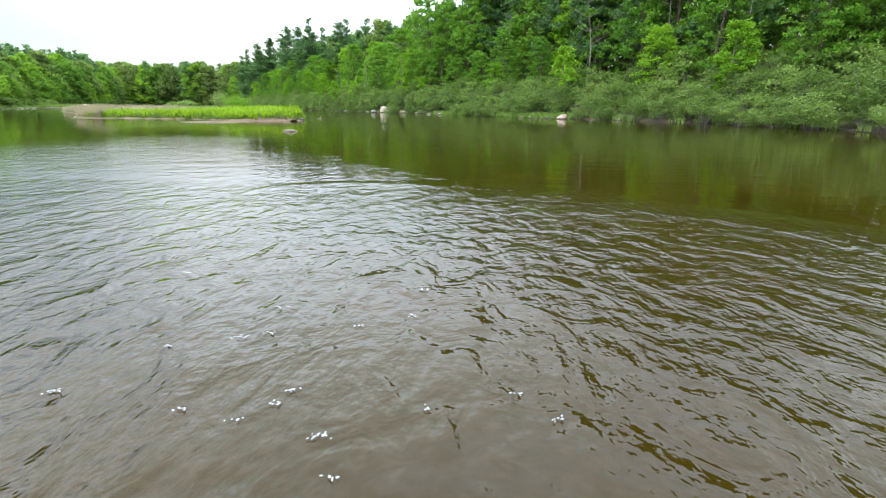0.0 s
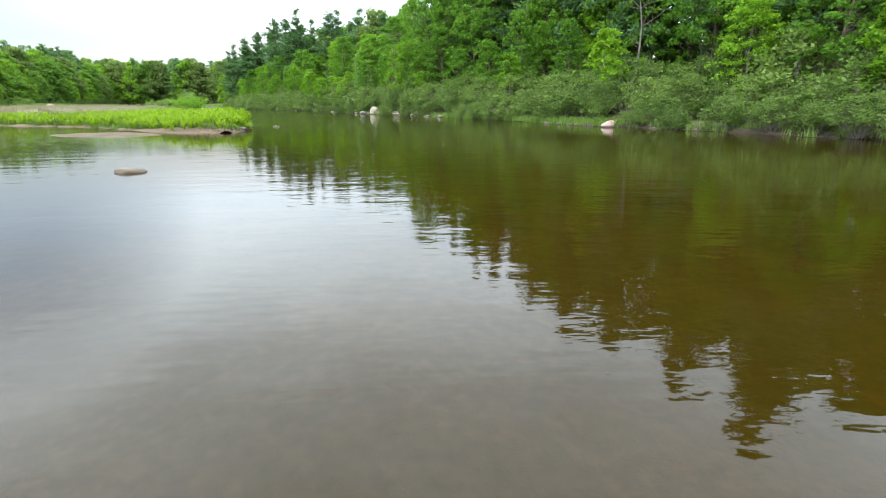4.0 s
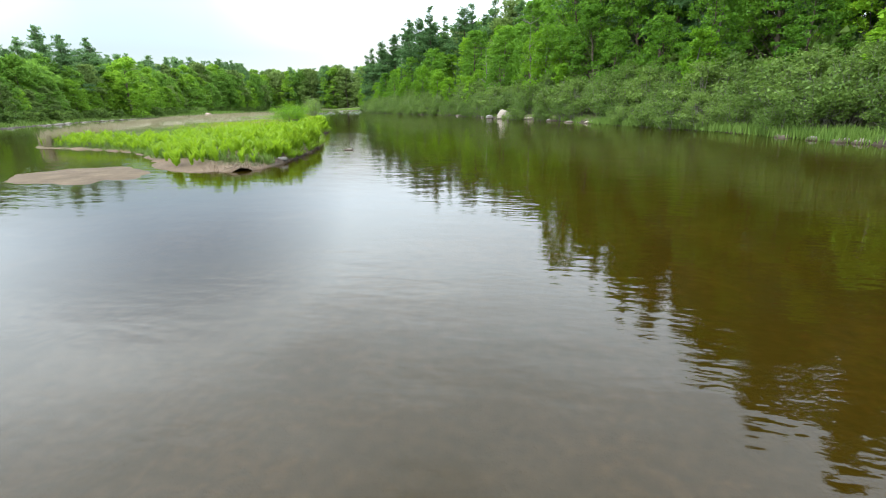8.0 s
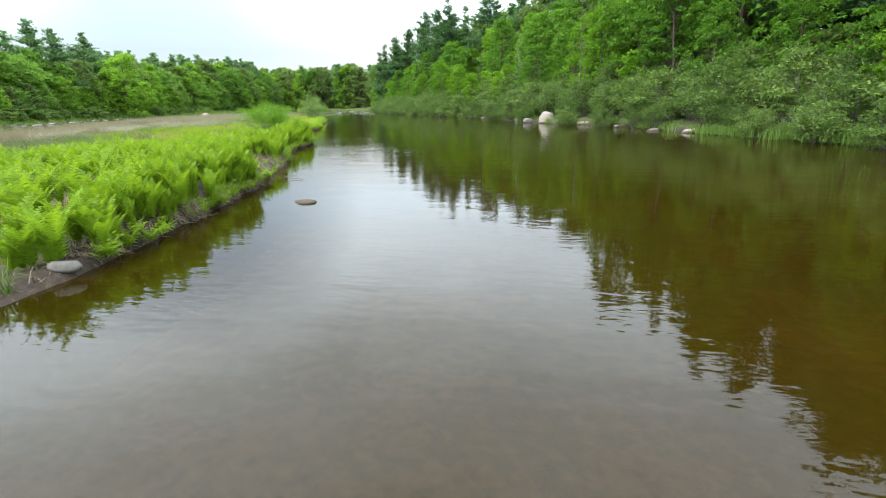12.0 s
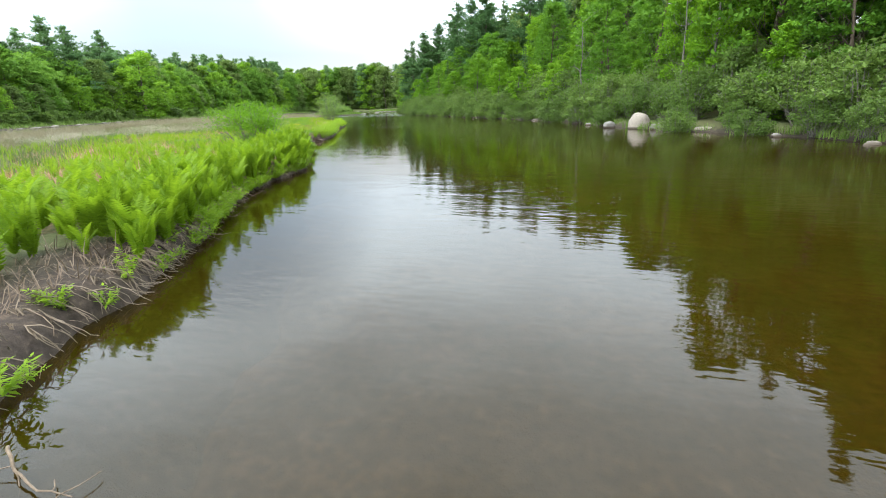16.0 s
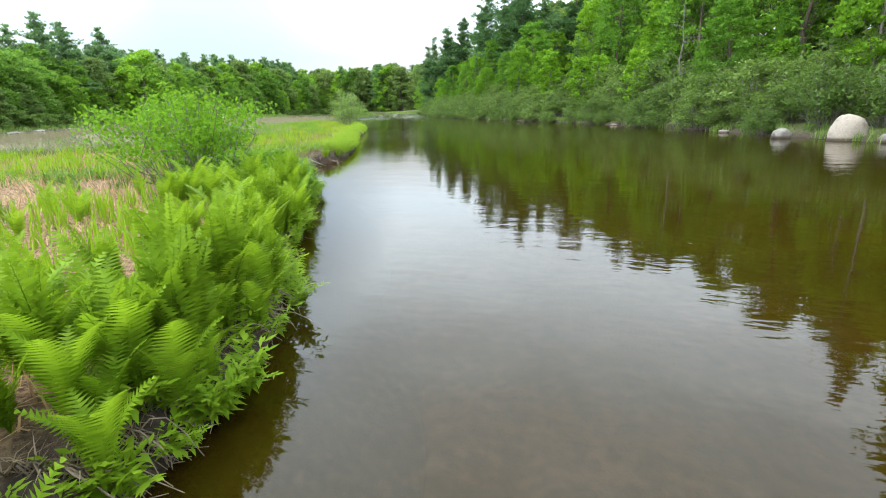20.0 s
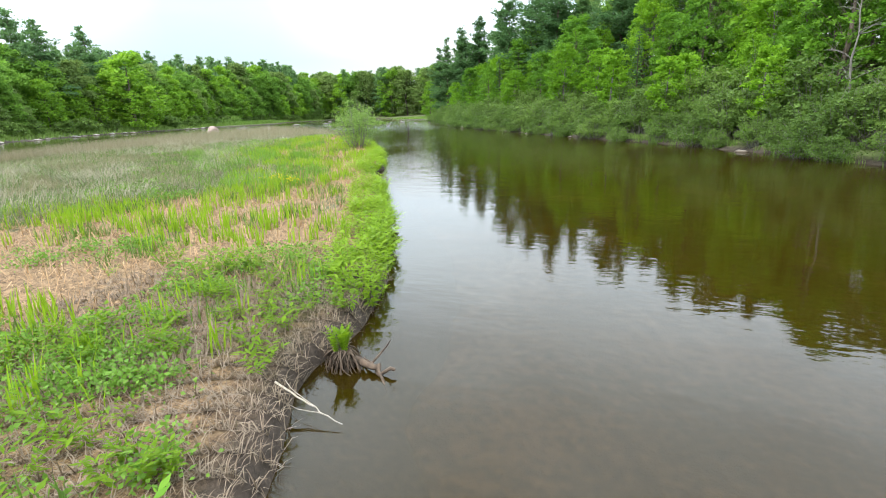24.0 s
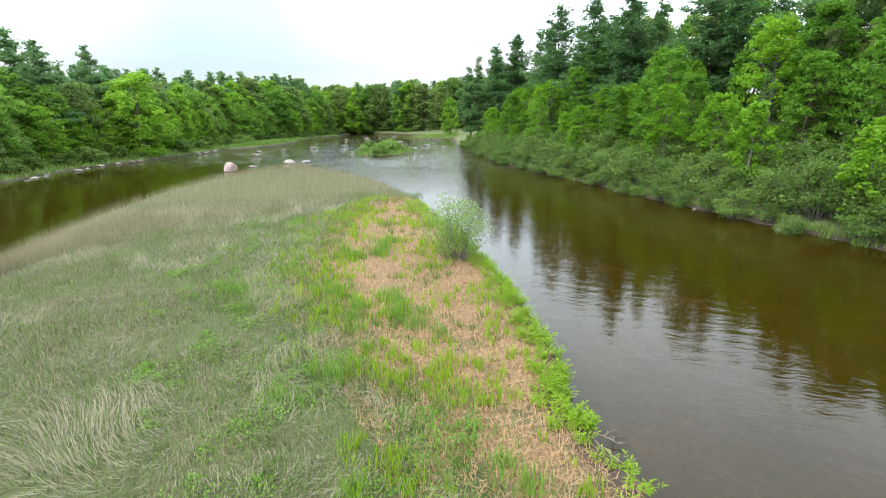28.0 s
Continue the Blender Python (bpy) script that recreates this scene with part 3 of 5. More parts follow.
def on_island(u, d):
    """Place on the island: u 0..1 along it, d metres in from its channel-side edge."""
    i = int(np.clip(u * (NU - 1), 0, NU - 1))
    w = ISL_LEN[i]
    p = IR[i] + (IL[i] - IR[i]) / w * d
    z = np.interp(d, np.linalg.norm(rows_v[i, 3:, :2] - IR[i], axis=1), rows_v[i, 3:, 2])
    return np.array([p[0], p[1], z])

# ---- trees ----


def stem(buf, rng, base, top, r0, r1, bend=0.05, n=7, sides=7):
    base, top = np.asarray(base, float), np.asarray(top, float)
    t = np.linspace(0, 1, n)[:, None]
    L = np.linalg.norm(top - base)
    side = rng.normal(size=3) * L * bend
    pts = base + (top - base) * t + side * np.sin(t * math.pi) + rng.normal(size=(n, 3)) * L * bend * 0.15 * np.sin(t * math.pi)
    buf.tube(pts, np.linspace(r0, r1, n), sides)
    return pts


def broadleaf(seed, h, r, clumps, per, size, low=0.22, lean=0.0, layered=0.45, slim=0.72):
    """Meshes of a broadleaf tree: tapered trunk, limbs that reach the clumps, and a crown of leaves in uneven layered clumps."""
    rng = np.random.default_rng(seed)
    trunk, limbs, crown = Buf(), Buf(), Buf()
    top = np.array([lean * h, 0, h * 0.86])
    tp = stem(trunk, rng, (0, 0, -0.4), top, 0.014 * h + 0.03, 0.02, 0.03, 10, 8)
    lobes = rng.uniform(0.65, 1.15, 7)
    for c in range(clumps):
        f = rng.uniform(0, 1) ** 0.85
        zz = h * (low + (1 - low) * f)
        env = r * (math.sin(math.pi * (0.12 + 0.82 * f ** 0.8)) ** 0.7)
        ang = rng.uniform(0, 2 * math.pi)
        lob = np.interp(ang / (2 * math.pi) * 7, np.arange(8), np.r_[lobes, lobes[0]])
        rad = env * lob * rng.uniform(0.45, 1.0)
        cen = np.array([math.cos(ang) * rad + lean * zz, math.sin(ang) * rad, zz])
        if c % 3 == 0 or rad > r * 0.8:
            i = int(np.clip((zz / h - 0.18) * 10, 1, 8))
            stem(limbs, rng, tp[i], cen, 0.012 + 0.004 * rad, 0.008, 0.06, 4, 3)
        cr = rng.uniform(0.55, 1.2) * r * (0.30 if clumps < 70 else 0.245 if clumps < 140 else 0.2)
        q = rng.normal(size=(per, 3))
        q = unit(q) * rng.uniform(0.25, 1.0, (per, 1)) ** 0.55
        q = q * np.array([cr, cr, cr * layered])
        q[:, 2] -= (q[:, 0] ** 2 + q[:, 1] ** 2) / (cr * 3.2)
        crown.quads(leaf_tris(rng, cen + q, size, 0.45, slim))
    return trunk, limbs, crown


def pine(seed, h, r, whorls, size, bare=0.3, tufts=1.0):
    """White pine: straight trunk, uneven whorls of level limbs that carry flat plates of needle tufts, with gaps between."""
    rng = np.random.default_rng(seed)
    trunk, limbs, crown = Buf(), Buf(), Buf()
    stem(trunk, rng, (0, 0, -0.4), (rng.normal() * 0.02 * h, 0, h * 0.98), 0.013 * h + 0.03, 0.02, 0.012, 10, 7)
    for w in range(whorls):
        f = (w + rng.uniform(0, 0.6)) / whorls
        z = h * (bare + (1 - bare) * f)
        reach = r * 1.05 * (1 - f ** 1.35) ** 0.9 * (0.7 + 0.3 * min(1.0, f * 2.5)) * rng.uniform(0.45, 1.25) + 0.4
        a0 = rng.uniform(0, 2 * math.pi)
        nb = int(rng.integers(3, 6))
        for b in range(nb):
            ang = a0 + 2 * math.pi * b / nb + rng.normal() * 0.3
            L = reach * rng.uniform(0.35, 1.2)
            d = np.array([math.cos(ang), math.sin(ang), 0])
            s = np.array([-d[1], d[0], 0])
            a = np.array([0, 0, min(h * 0.985, z + rng.normal() * h * 0.028)])
            e = a + d * L + np.array([0, 0, L * (rng.normal() * 0.14 + 0.1 + 0.45 * f)])
            stem(limbs, rng, a, e, 0.02 + 0.006 * L, 0.008, 0.03, 3, 3)
            k = max(3, int(L * 3.4 * tufts))
            for j in range(k):
                q = 0.15 + 0.85 * rng.uniform()
                c = a + (e - a) * q + s * rng.normal() * 0.26 * L * q + np.array([0, 0, rng.normal() * 0.20 + 0.06])
                n = 7
                dirs = unit(rng.normal(size=(n, 3)) * np.array([1, 1, 0.4]) + np.array([0, 0, 0.35]) + d * 0.35)
                ln = (size * rng.uniform(0.6, 1.2, n))[:, None]
                sd = unit(np.cross(dirs, rng.normal(size=(n, 3)))) * ln * 0.2
                b0 = c + rng.normal(size=(n, 3)) * 0.05
                crown.quads(np.stack([b0, b0 + dirs * ln + sd, b0 + dirs * ln - sd], 1))
    return trunk, limbs, crown


def spruce(seed, h, r, size):
    """Dark narrow fir with drooping sprays."""
    rng = np.random.default_rng(seed)
    trunk, limbs, crown = Buf(), Buf(), Buf()
    stem(trunk, rng, (0, 0, -0.4), (0, 0, h), 0.012 * h + 0.03, 0.015, 0.006, 8, 6)
    for w in range(int(h * 2.6)):
        f = w / (h * 2.6)
        z = h * (0.08 + 0.92 * f)
        for b in range(6):
            ang = rng.uniform(0, 2 * math.pi)
            L = r * (1 - f) * rng.uniform(0.7, 1.1) + 0.12
            d = np.array([math.cos(ang), math.sin(ang), -0.28])
            stem(limbs, rng, (0, 0, z), np.array([0, 0, z]) + d * L, 0.012, 0.005, 0.02, 3, 3)
            k = max(3, int(L * 7))
            s = rng.uniform(0.15, 1, k)[:, None]
            pos = np.array([0, 0, z]) + d * L * s + rng.normal(size=(k, 3)) * np.array([0.12, 0.12, 0.05])
            crown.quads(leaf_tris(rng, pos, size, 0.8, 0.5))
    return trunk, limbs, crown


def shrub(seed, h, r, stems, per, size, arch=0.5, low=0.35, clumps=3, thick=0.022):
    """Many-stemmed shrub: arching stems from one stool, leaves along them."""
    rng = np.random.default_rng(seed)
    wood, crown = Buf(), Buf()
    for s in range(stems):
        ang = rng.uniform(0, 2 * math.pi)
        rad = r * rng.uniform(0.15, 1.0)
        top = np.array([math.cos(ang) * rad, math.sin(ang) * rad, h * (1 - arch * (rad / r) ** 2) * rng.uniform(0.8, 1.03)])
        base = np.array([math.cos(ang), math.sin(ang), 0]) * rng.uniform(0, 0.25) * r + np.array([0, 0, -0.15])
        stem(wood, rng, base, top, thick, 0.005, 0.07, 4, 3)
        for j in range(clumps):
            c = base + (top - base) * rng.uniform(low, 1.0)
            cr = rng.uniform(0.25, 0.5) * (0.5 + 0.25 * h)
            q = unit(rng.normal(size=(per, 3))) * rng.uniform(0.2, 1.0, (per, 1)) ** 0.6 * np.array([cr, cr, cr * 0.6])
            q = q[(c + q)[:, 2] > 0.05]
            crown.quads((leaf_quads if size < 0.12 else leaf_tris)(rng, c + q, size, 0.4))
    return wood, crown


def tree_thing(name, parts, mats, label, category, group):
    """An Empty at the foot with the parts under it; kept aside as the first of its kind."""
    ob = new(name)
    for (pname, buf), mat in zip(parts, mats):
        if buf.n:
            part(pname, buf.mesh(pname, mat, pname != "crown"), ob)
    return tagged(ob, label, category, group)


def tree_kind(name, bufs, leaf, bark, label, category, group):
    wood = Buf()
    for b in bufs[:2]:
        for v, f in zip(b.v, b.f):
            wood.v.append(v)
            wood.f.append(f + (bufs[0].n if b is bufs[1] else 0))
    wood.n = sum(len(v) for v in wood.v)
    t = tree_thing(name, [("trunk" if bufs[0].n else "stem", wood), ("crown", bufs[2])], (bark, leaf), label, category, group)
    return [t, False]


def put(kind, x, y, z, scale, turn, tilt=0.0, squash=1.0):
    """The first use of a kind stands where it was built; later ones are copies that share its meshes."""
    m = pose(x, y, z, tilt, 0, turn) @ Matrix.Diagonal((scale * squash, scale * squash, scale, 1))
    if not kind[1]:
        kind[0].matrix_basis, kind[1] = m, True
        return kind[0]
    c = kind[0].copy()
    scene.collection.objects.link(c)
    c.matrix_basis = m
    for o in kind[0].children:
        k = o.copy()
        scene.collection.objects.link(k)
        k.parent = c
    return c


def whip(bufs):
    """A sapling keeps one bare stem under its leaves."""
    return bufs[0], Buf(), bufs[2]


WOOD_R, WOOD_L, WOOD_F = "trees on the wooded shore", "trees on the far shore", "trees beyond the bend"
LBL_MAPLE = "leafy maple in fresh bright green spring leaf"
LBL_ASH = "mid-green broadleaf tree with layered sprays of leaves"
LBL_OAK = "deep green broadleaf tree behind the shore thicket"
MAPLES = [tree_kind("maple_tree", broadleaf(10 + i, 13, 3.5, 165, 44, 0.27, 0.06, 0.02, 0.6, 0.8), LEAF_FRESH, BARK_GREY, LBL_MAPLE, "tree", WOOD_R) for i in range(2)]
ASHES = [tree_kind("ash_tree", broadleaf(20 + i, 15, 3.9, 175, 44, 0.29, 0.06, -0.02, 0.5, 0.8), LEAF_MID, BARK, LBL_ASH, "tree", WOOD_R) for i in range(2)]
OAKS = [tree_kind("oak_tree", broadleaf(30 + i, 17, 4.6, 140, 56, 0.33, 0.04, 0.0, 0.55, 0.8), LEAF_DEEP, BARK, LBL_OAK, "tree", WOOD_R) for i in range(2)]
SAPLINGS = [tree_kind("birch_sapling", whip(broadleaf(40 + i, 7, 1.6, 70, 44, 0.22, 0.08, 0.0, 0.7, 0.8)), LEAF_FRESH, BARK_GREY, "slender young birch in yellow-green spring leaf", "sapling", WOOD_R) for i in range(2)]
PINES = [tree_kind("pine_tree", pine(50 + i, 22, 4.4, 26, 0.48, 0.18, 2.6), NEEDLE, BARK, "tall dark white pine with level tufted limbs", "pine tree", WOOD_R) for i in range(3)]
FIRS = [tree_kind("fir_tree", spruce(60, 12, 2.2, 0.34), NEEDLE, BARK, "dark narrow fir with drooping sprays", "fir tree", WOOD_R)]
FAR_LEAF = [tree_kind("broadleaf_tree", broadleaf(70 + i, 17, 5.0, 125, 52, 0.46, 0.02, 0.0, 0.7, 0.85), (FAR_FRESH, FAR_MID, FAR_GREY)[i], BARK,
                      ("rounded bright green broadleaf tree on the far bank", "mid-green broadleaf tree on the far bank", "broadleaf tree on the far bank, greyed for haze")[i], "tree", WOOD_L) for i in range(3)]
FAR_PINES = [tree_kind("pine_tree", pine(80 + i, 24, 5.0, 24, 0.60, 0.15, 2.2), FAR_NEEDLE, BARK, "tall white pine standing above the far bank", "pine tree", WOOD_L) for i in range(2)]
ALDERS = [tree_kind("alder_shrub", (Buf(), *shrub(90 + i, 3.6, 2.3, 42, 30, 0.165)), LEAF_ALDER, BARK_GREY, "grey-green alder shrub leaning over the water's edge", "shrub", "alder thicket on the shore") for i in range(3)]
FAR_SHRUBS = [tree_kind("shrub", (Buf(), *shrub(95, 3.2, 2.2, 24, 22, 0.36)), LEAF_ALDER, BARK_GREY, "low green shrub on the far bank", "shrub", "shrubs on the far bank")]


def along(curve, d, step, jitter, rng, a=0.0, b=1e9):
    """Places spaced along a curve moved d metres to its right, between arc lengths a and b."""
    c = beside(curve, d)
    s = np.r_[0, np.cumsum(np.linalg.norm(np.diff(c, axis=0), axis=1))]
    out = []
    q = a
    while q < min(b, s[-1]):
        p = np.array([np.interp(q, s, c[:, 0]), np.interp(q, s, c[:, 1])]) + rng.normal(size=2) * jitter
        out.append(p)
        q += step * rng.uniform(0.75, 1.25)
    return out


rng = np.random.default_rng(5)
RB_END = 300.0
SAPLING_PLACES = ((-25, 127, 0.95), (-26.5, 123.5, 0.95), (-49, 157, 0.85), (-31.5, 133, 1.15), (-20.8, 116.5, 0.9), (22.5, 39.5, 1.0), (13.4, 56.5, 1.0), (7.2, 69.5, 0.9), (-3.5, 88, 0.8))
# skyline pines of the wooded shore: x, y, height; shorter ones stand between them
SKYLINE = ((-87, 221, 21), (-83, 217, 23), (-77, 213, 25), (-71, 212, 27), (-57, 189, 28), (-49, 176, 26), (-43, 166, 27), (-30, 161, 26), (-22, 150.5, 24.5), (-14.5, 140, 22), (-4.5, 125, 21), (-3, 108, 21.5), (2, 98, 23), (5.5, 92, 25.5), (8, 85.5, 24.5), (12.5, 78, 25), (15.5, 70, 25.5), (18.5, 62.5, 25), (22.5, 55, 25), (26, 48, 27), (31, 40, 18), (34, 28, 16), (37, 14, 15))
for x, y, h in SKYLINE:
    put(PINES[rng.integers(3)], x, y, ground_z(x, y) - 0.2, (h - ground_z(x, y)) / 22 * 1.02, rng.uniform(0, 360), squash=rng.uniform(1.0, 1.25) if y > 100 else rng.uniform(0.82, 1.0))
for (xa, ya, ha), (xb, yb, hb) in zip(SKYLINE, SKYLINE[1:]):
    for q in ((0.3, 0.7) if math.hypot(xa - xb, ya - yb) > 11 else (0.5,)) if ya > 74 else ():
        x, y = xa + (xb - xa) * q + 2.0 + rng.normal(), ya + (yb - ya) * q + 1.0 + rng.normal()
        put(PINES[rng.integers(3)], x, y, ground_z(x, y) - 0.2, (ha + (hb - ha) * q - ground_z(x, y)) / 22 * rng.uniform(0.86, 1.0), rng.uniform(0, 360), squash=rng.uniform(1.1, 1.35))
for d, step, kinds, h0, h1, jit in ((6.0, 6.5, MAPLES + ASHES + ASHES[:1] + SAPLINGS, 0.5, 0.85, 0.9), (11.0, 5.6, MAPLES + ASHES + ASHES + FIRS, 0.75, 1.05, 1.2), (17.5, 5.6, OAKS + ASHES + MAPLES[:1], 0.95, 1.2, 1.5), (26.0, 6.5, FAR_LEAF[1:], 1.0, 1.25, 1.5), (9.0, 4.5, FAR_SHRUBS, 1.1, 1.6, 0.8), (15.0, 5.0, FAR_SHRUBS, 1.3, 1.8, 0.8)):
    for p in along(RB, d, step, jit, rng, 64, RB_END):
        kk = kinds[rng.integers(len(kinds))]
        if p[1] > 95 and kk in OAKS:
            kk = ASHES[rng.integers(2)]
        # brighter maples further on, darker ashes nearer: leaf colour imitates the deep shade there
        if p[1] > 125 and kk in ASHES and rng.uniform() < 0.45:
            kk = MAPLES[rng.integers(2)]
        elif p[1] < 100 and kk in MAPLES and rng.uniform() < 0.4:
            kk = ASHES[rng.integers(2)]
        tall = np.interp(p[1], [34, 42, 50, 95, 112], [0.86, 0.95, 1.2, 1.28, 0.95]) if d > 10 and kk not in FAR_SHRUBS else 1.0
        put(kk, p[0], p[1], ground_z(*p) - 0.1, rng.uniform(h0, h1) * tall, rng.uniform(0, 360), rng.normal() * 2, rng.uniform(0.9, 1.2) / tall ** 0.5)
for d, step, s0, s1 in ((0.15, 2.4, 0.45, 0.75), (2.4, 2.7, 0.85, 1.2), (5.2, 5.0, 1.1, 1.5)):
    for p in along(RB, d, step, 0.45, rng, 64, RB_END):
        if d < 2 and min(math.hypot(p[0] - x, p[1] - y) for x, y in ((-11, 92.8), (-13.2, 94.6), (-9.5, 91), (-7.2, 88.6), (-0.5, 76), (11.9, 49.5), (10, 53.5))) < 1.3:
            continue
        put(ALDERS[rng.integers(3)], p[0], p[1], ground_z(*p) - 0.05, rng.uniform(s0, s1), rng.uniform(0, 360), rng.normal() * 3, rng.uniform(0.95, 1.25))
# young birches that stand out against the thicket, and a few dead grey trunks
for x, y, s in SAPLING_PLACES:
    put(SAPLINGS[rng.integers(2)], x, y, ground_z(x, y) - 0.05, s, rng.uniform(0, 360), squash=1.15)


def dead_tree(seed, h):
    rng = np.random.default_rng(seed)
    b = Buf()
    tp = stem(b, rng, (0, 0, -0.3), (rng.normal() * 0.05 * h, rng.normal() * 0.05 * h, h), 0.05 + 0.006 * h, 0.015, 0.03, 9, 6)
    for k in range(16):
        i = int(rng.integers(3, 9))
        a = rng.uniform(0, 2 * math.pi)
        e = tp[i] + np.array([math.cos(a), math.sin(a), rng.uniform(0.2, 0.8)]) * rng.uniform(0.8, 2.4)
        q = stem(b, rng, tp[i], e, 0.03, 0.008, 0.08, 5, 4)
        for j in range(2):
            stem(b, rng, q[3], q[3] + rng.normal(size=3) * 0.5 + np.array([0, 0, 0.3]), 0.012, 0.005, 0.08, 4, 3)
    return b


for k, (x, y, h) in enumerate(((-8.0, 97.5, 11), (8.5, 74, 12), (15.5, 57, 11), (21.5, 50.5, 13), (-17, 113, 10), (24.5, 44, 12))):
    ob = new("dead_tree", dead_tree(300 + k, h).mesh("dead_tree", BARK_GREY, True))
    ob.matrix_basis = pose(x, y, ground_z(x, y), 0, 0, k * 70.0)
    tagged(ob, "bare grey dead tree among the leafy ones", "dead tree", WOOD_R)
# far shore beyond the side channel
far_height = lambda y: float(np.interp(y, [130, 150, 180, 235, 300], [20, 20.5, 22, 25.5, 28.5]))
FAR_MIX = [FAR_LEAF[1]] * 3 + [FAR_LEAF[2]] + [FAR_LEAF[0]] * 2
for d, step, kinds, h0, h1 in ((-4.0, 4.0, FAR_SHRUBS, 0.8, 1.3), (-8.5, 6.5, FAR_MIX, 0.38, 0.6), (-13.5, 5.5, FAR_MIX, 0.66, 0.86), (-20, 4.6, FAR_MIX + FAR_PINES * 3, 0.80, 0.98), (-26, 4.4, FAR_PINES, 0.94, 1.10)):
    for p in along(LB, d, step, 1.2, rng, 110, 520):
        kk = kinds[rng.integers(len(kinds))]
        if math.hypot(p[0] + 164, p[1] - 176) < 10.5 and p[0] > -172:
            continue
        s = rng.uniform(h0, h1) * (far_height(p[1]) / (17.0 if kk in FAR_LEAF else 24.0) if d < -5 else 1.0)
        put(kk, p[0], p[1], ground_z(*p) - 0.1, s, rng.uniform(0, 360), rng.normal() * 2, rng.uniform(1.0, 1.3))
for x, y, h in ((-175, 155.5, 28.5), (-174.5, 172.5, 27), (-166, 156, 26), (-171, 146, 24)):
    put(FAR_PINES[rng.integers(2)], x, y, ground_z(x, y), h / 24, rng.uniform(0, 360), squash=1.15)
put(FAR_LEAF[0], -164, 176, 0.4, 1.22, 40, squash=1.6)
put(FAR_LEAF[0], -123, 296, 0.4, 0.95, 80)
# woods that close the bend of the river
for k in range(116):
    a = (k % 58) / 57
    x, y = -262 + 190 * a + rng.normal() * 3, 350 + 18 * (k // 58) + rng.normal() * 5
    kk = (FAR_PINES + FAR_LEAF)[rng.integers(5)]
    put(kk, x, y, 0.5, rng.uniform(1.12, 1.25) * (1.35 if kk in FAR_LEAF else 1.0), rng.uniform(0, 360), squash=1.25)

# two shrubs on the island
LBL_WILLOW = "rounded fresh green willow bush with thin grey stems"
w1 = tree_kind("willow_bush", (Buf(), *shrub(101, 2.3, 2.6, 85, 18, 0.085, 0.3, 0.5, 5, 0.014)), LEAF_FRESH, BARK_GREY, LBL_WILLOW, "bush", "bushes on the island")
put(w1, -30.2, 73.2, 0.3, 1.03, 0)
w2 = tree_kind("willow_bush", (Buf(), *shrub(102, 4.2, 2.1, 74, 22, 0.10, 0.4, 0.3, 3, 0.016)), LEAF_WILLOW, BARK_GREY, "grey-green willow bush at the island's edge", "bush", "bushes on the island")
put(w2, -49.2, 110.0, 0.2, 1.0, 0)

# ---- ferns and grass on the island ----
RIGHT_Y = IR[:, 1]


def u_at(y):
    return float(np.interp(y, RIGHT_Y[np.argsort(RIGHT_Y)], np.argsort(RIGHT_Y) / (NU - 1)))


def frond(rng, L, pairs, width, lean, curl):
    """One arching frond along +x, rising: stalk and tapered leaflets on both sides."""
    b = Buf()
    t = np.linspace(0, 1, 9)
    ang = radians(90 - lean) - t ** 2 * curl
    step = L / 8
    pts = np.zeros((9, 3))
    for i in range(1, 9):
        pts[i] = pts[i - 1] + step * np.array([math.cos(ang[i]), 0, math.sin(ang[i])])
    b.tube(pts, np.linspace(0.008, 0.002, 9), 3)
    q = []
    for s in np.linspace(0.16, 0.985, pairs):
        p = np.array([np.interp(s, t, pts[:, 0]), 0, np.interp(s, t, pts[:, 2])])
        a = np.interp(s, t, ang)
        tan = np.array([math.cos(a), 0, math.sin(a)])
        nor = np.array([-math.sin(a), 0, math.cos(a)])
        ln = width * (math.sin(math.pi * (0.1 + 0.86 * s)) ** 0.75) * rng.uniform(0.85, 1.1)
        wd = L / pairs * 0.55
        for sd in (-1, 1):
            out = np.array([0, sd, 0]) * ln + tan * ln * rng.uniform(0.2, 0.5) + nor * ln * rng.uniform(-0.1, 0.3)
            mid = p + out * 0.38 + nor * ln * 0.08
            q.append([p, mid + tan * wd, p + out - nor * ln * 0.12, mid - tan * wd])
    b.quads(q)
    return b


frng = np.random.default_rng(12)
FRONDS = [frond(frng, 0.88, 30, 0.125, lean, curl).mesh("frond", FERN) for lean, curl in ((3, 0.18), (7, 0.3), (12, 0.45), (5, 0.22))]


def fern(p, size, rng):
    ob = new("fern")
    ob.matrix_basis = pose(*p, rng.normal() * 4, rng.normal() * 4, rng.uniform(0, 360)) @ Matrix.Scale(size, 4)
    n = rng.integers(6, 9)
    for i in range(n):
        part("frond", FRONDS[rng.integers(4)], ob, m=pose(0, 0, 0, 0, 0, 360 * i / n + rng.normal() * 14) @ Matrix.Scale(rng.uniform(0.75, 1.1), 4))
    return tagged(ob, "upright bright green fern clump on the island bank", "fern", "ferns on the island bank")


# the ferns that the channel-side edge shows best
for k in range(215):
    y = frng.uniform(46.5, 73.6)
    d = min(abs(frng.normal()) * 0.62 + 0.10, float(band_y(y)))
    if 53.3 < y < 57.2 and d < 1.1:
        continue
    p = on_island(u_at(y), d)
    fern((p[0], p[1], p[2] - 0.02), frng.uniform(0.55, 0.95) if k % 4 else frng.uniform(0.95, 1.2), frng)


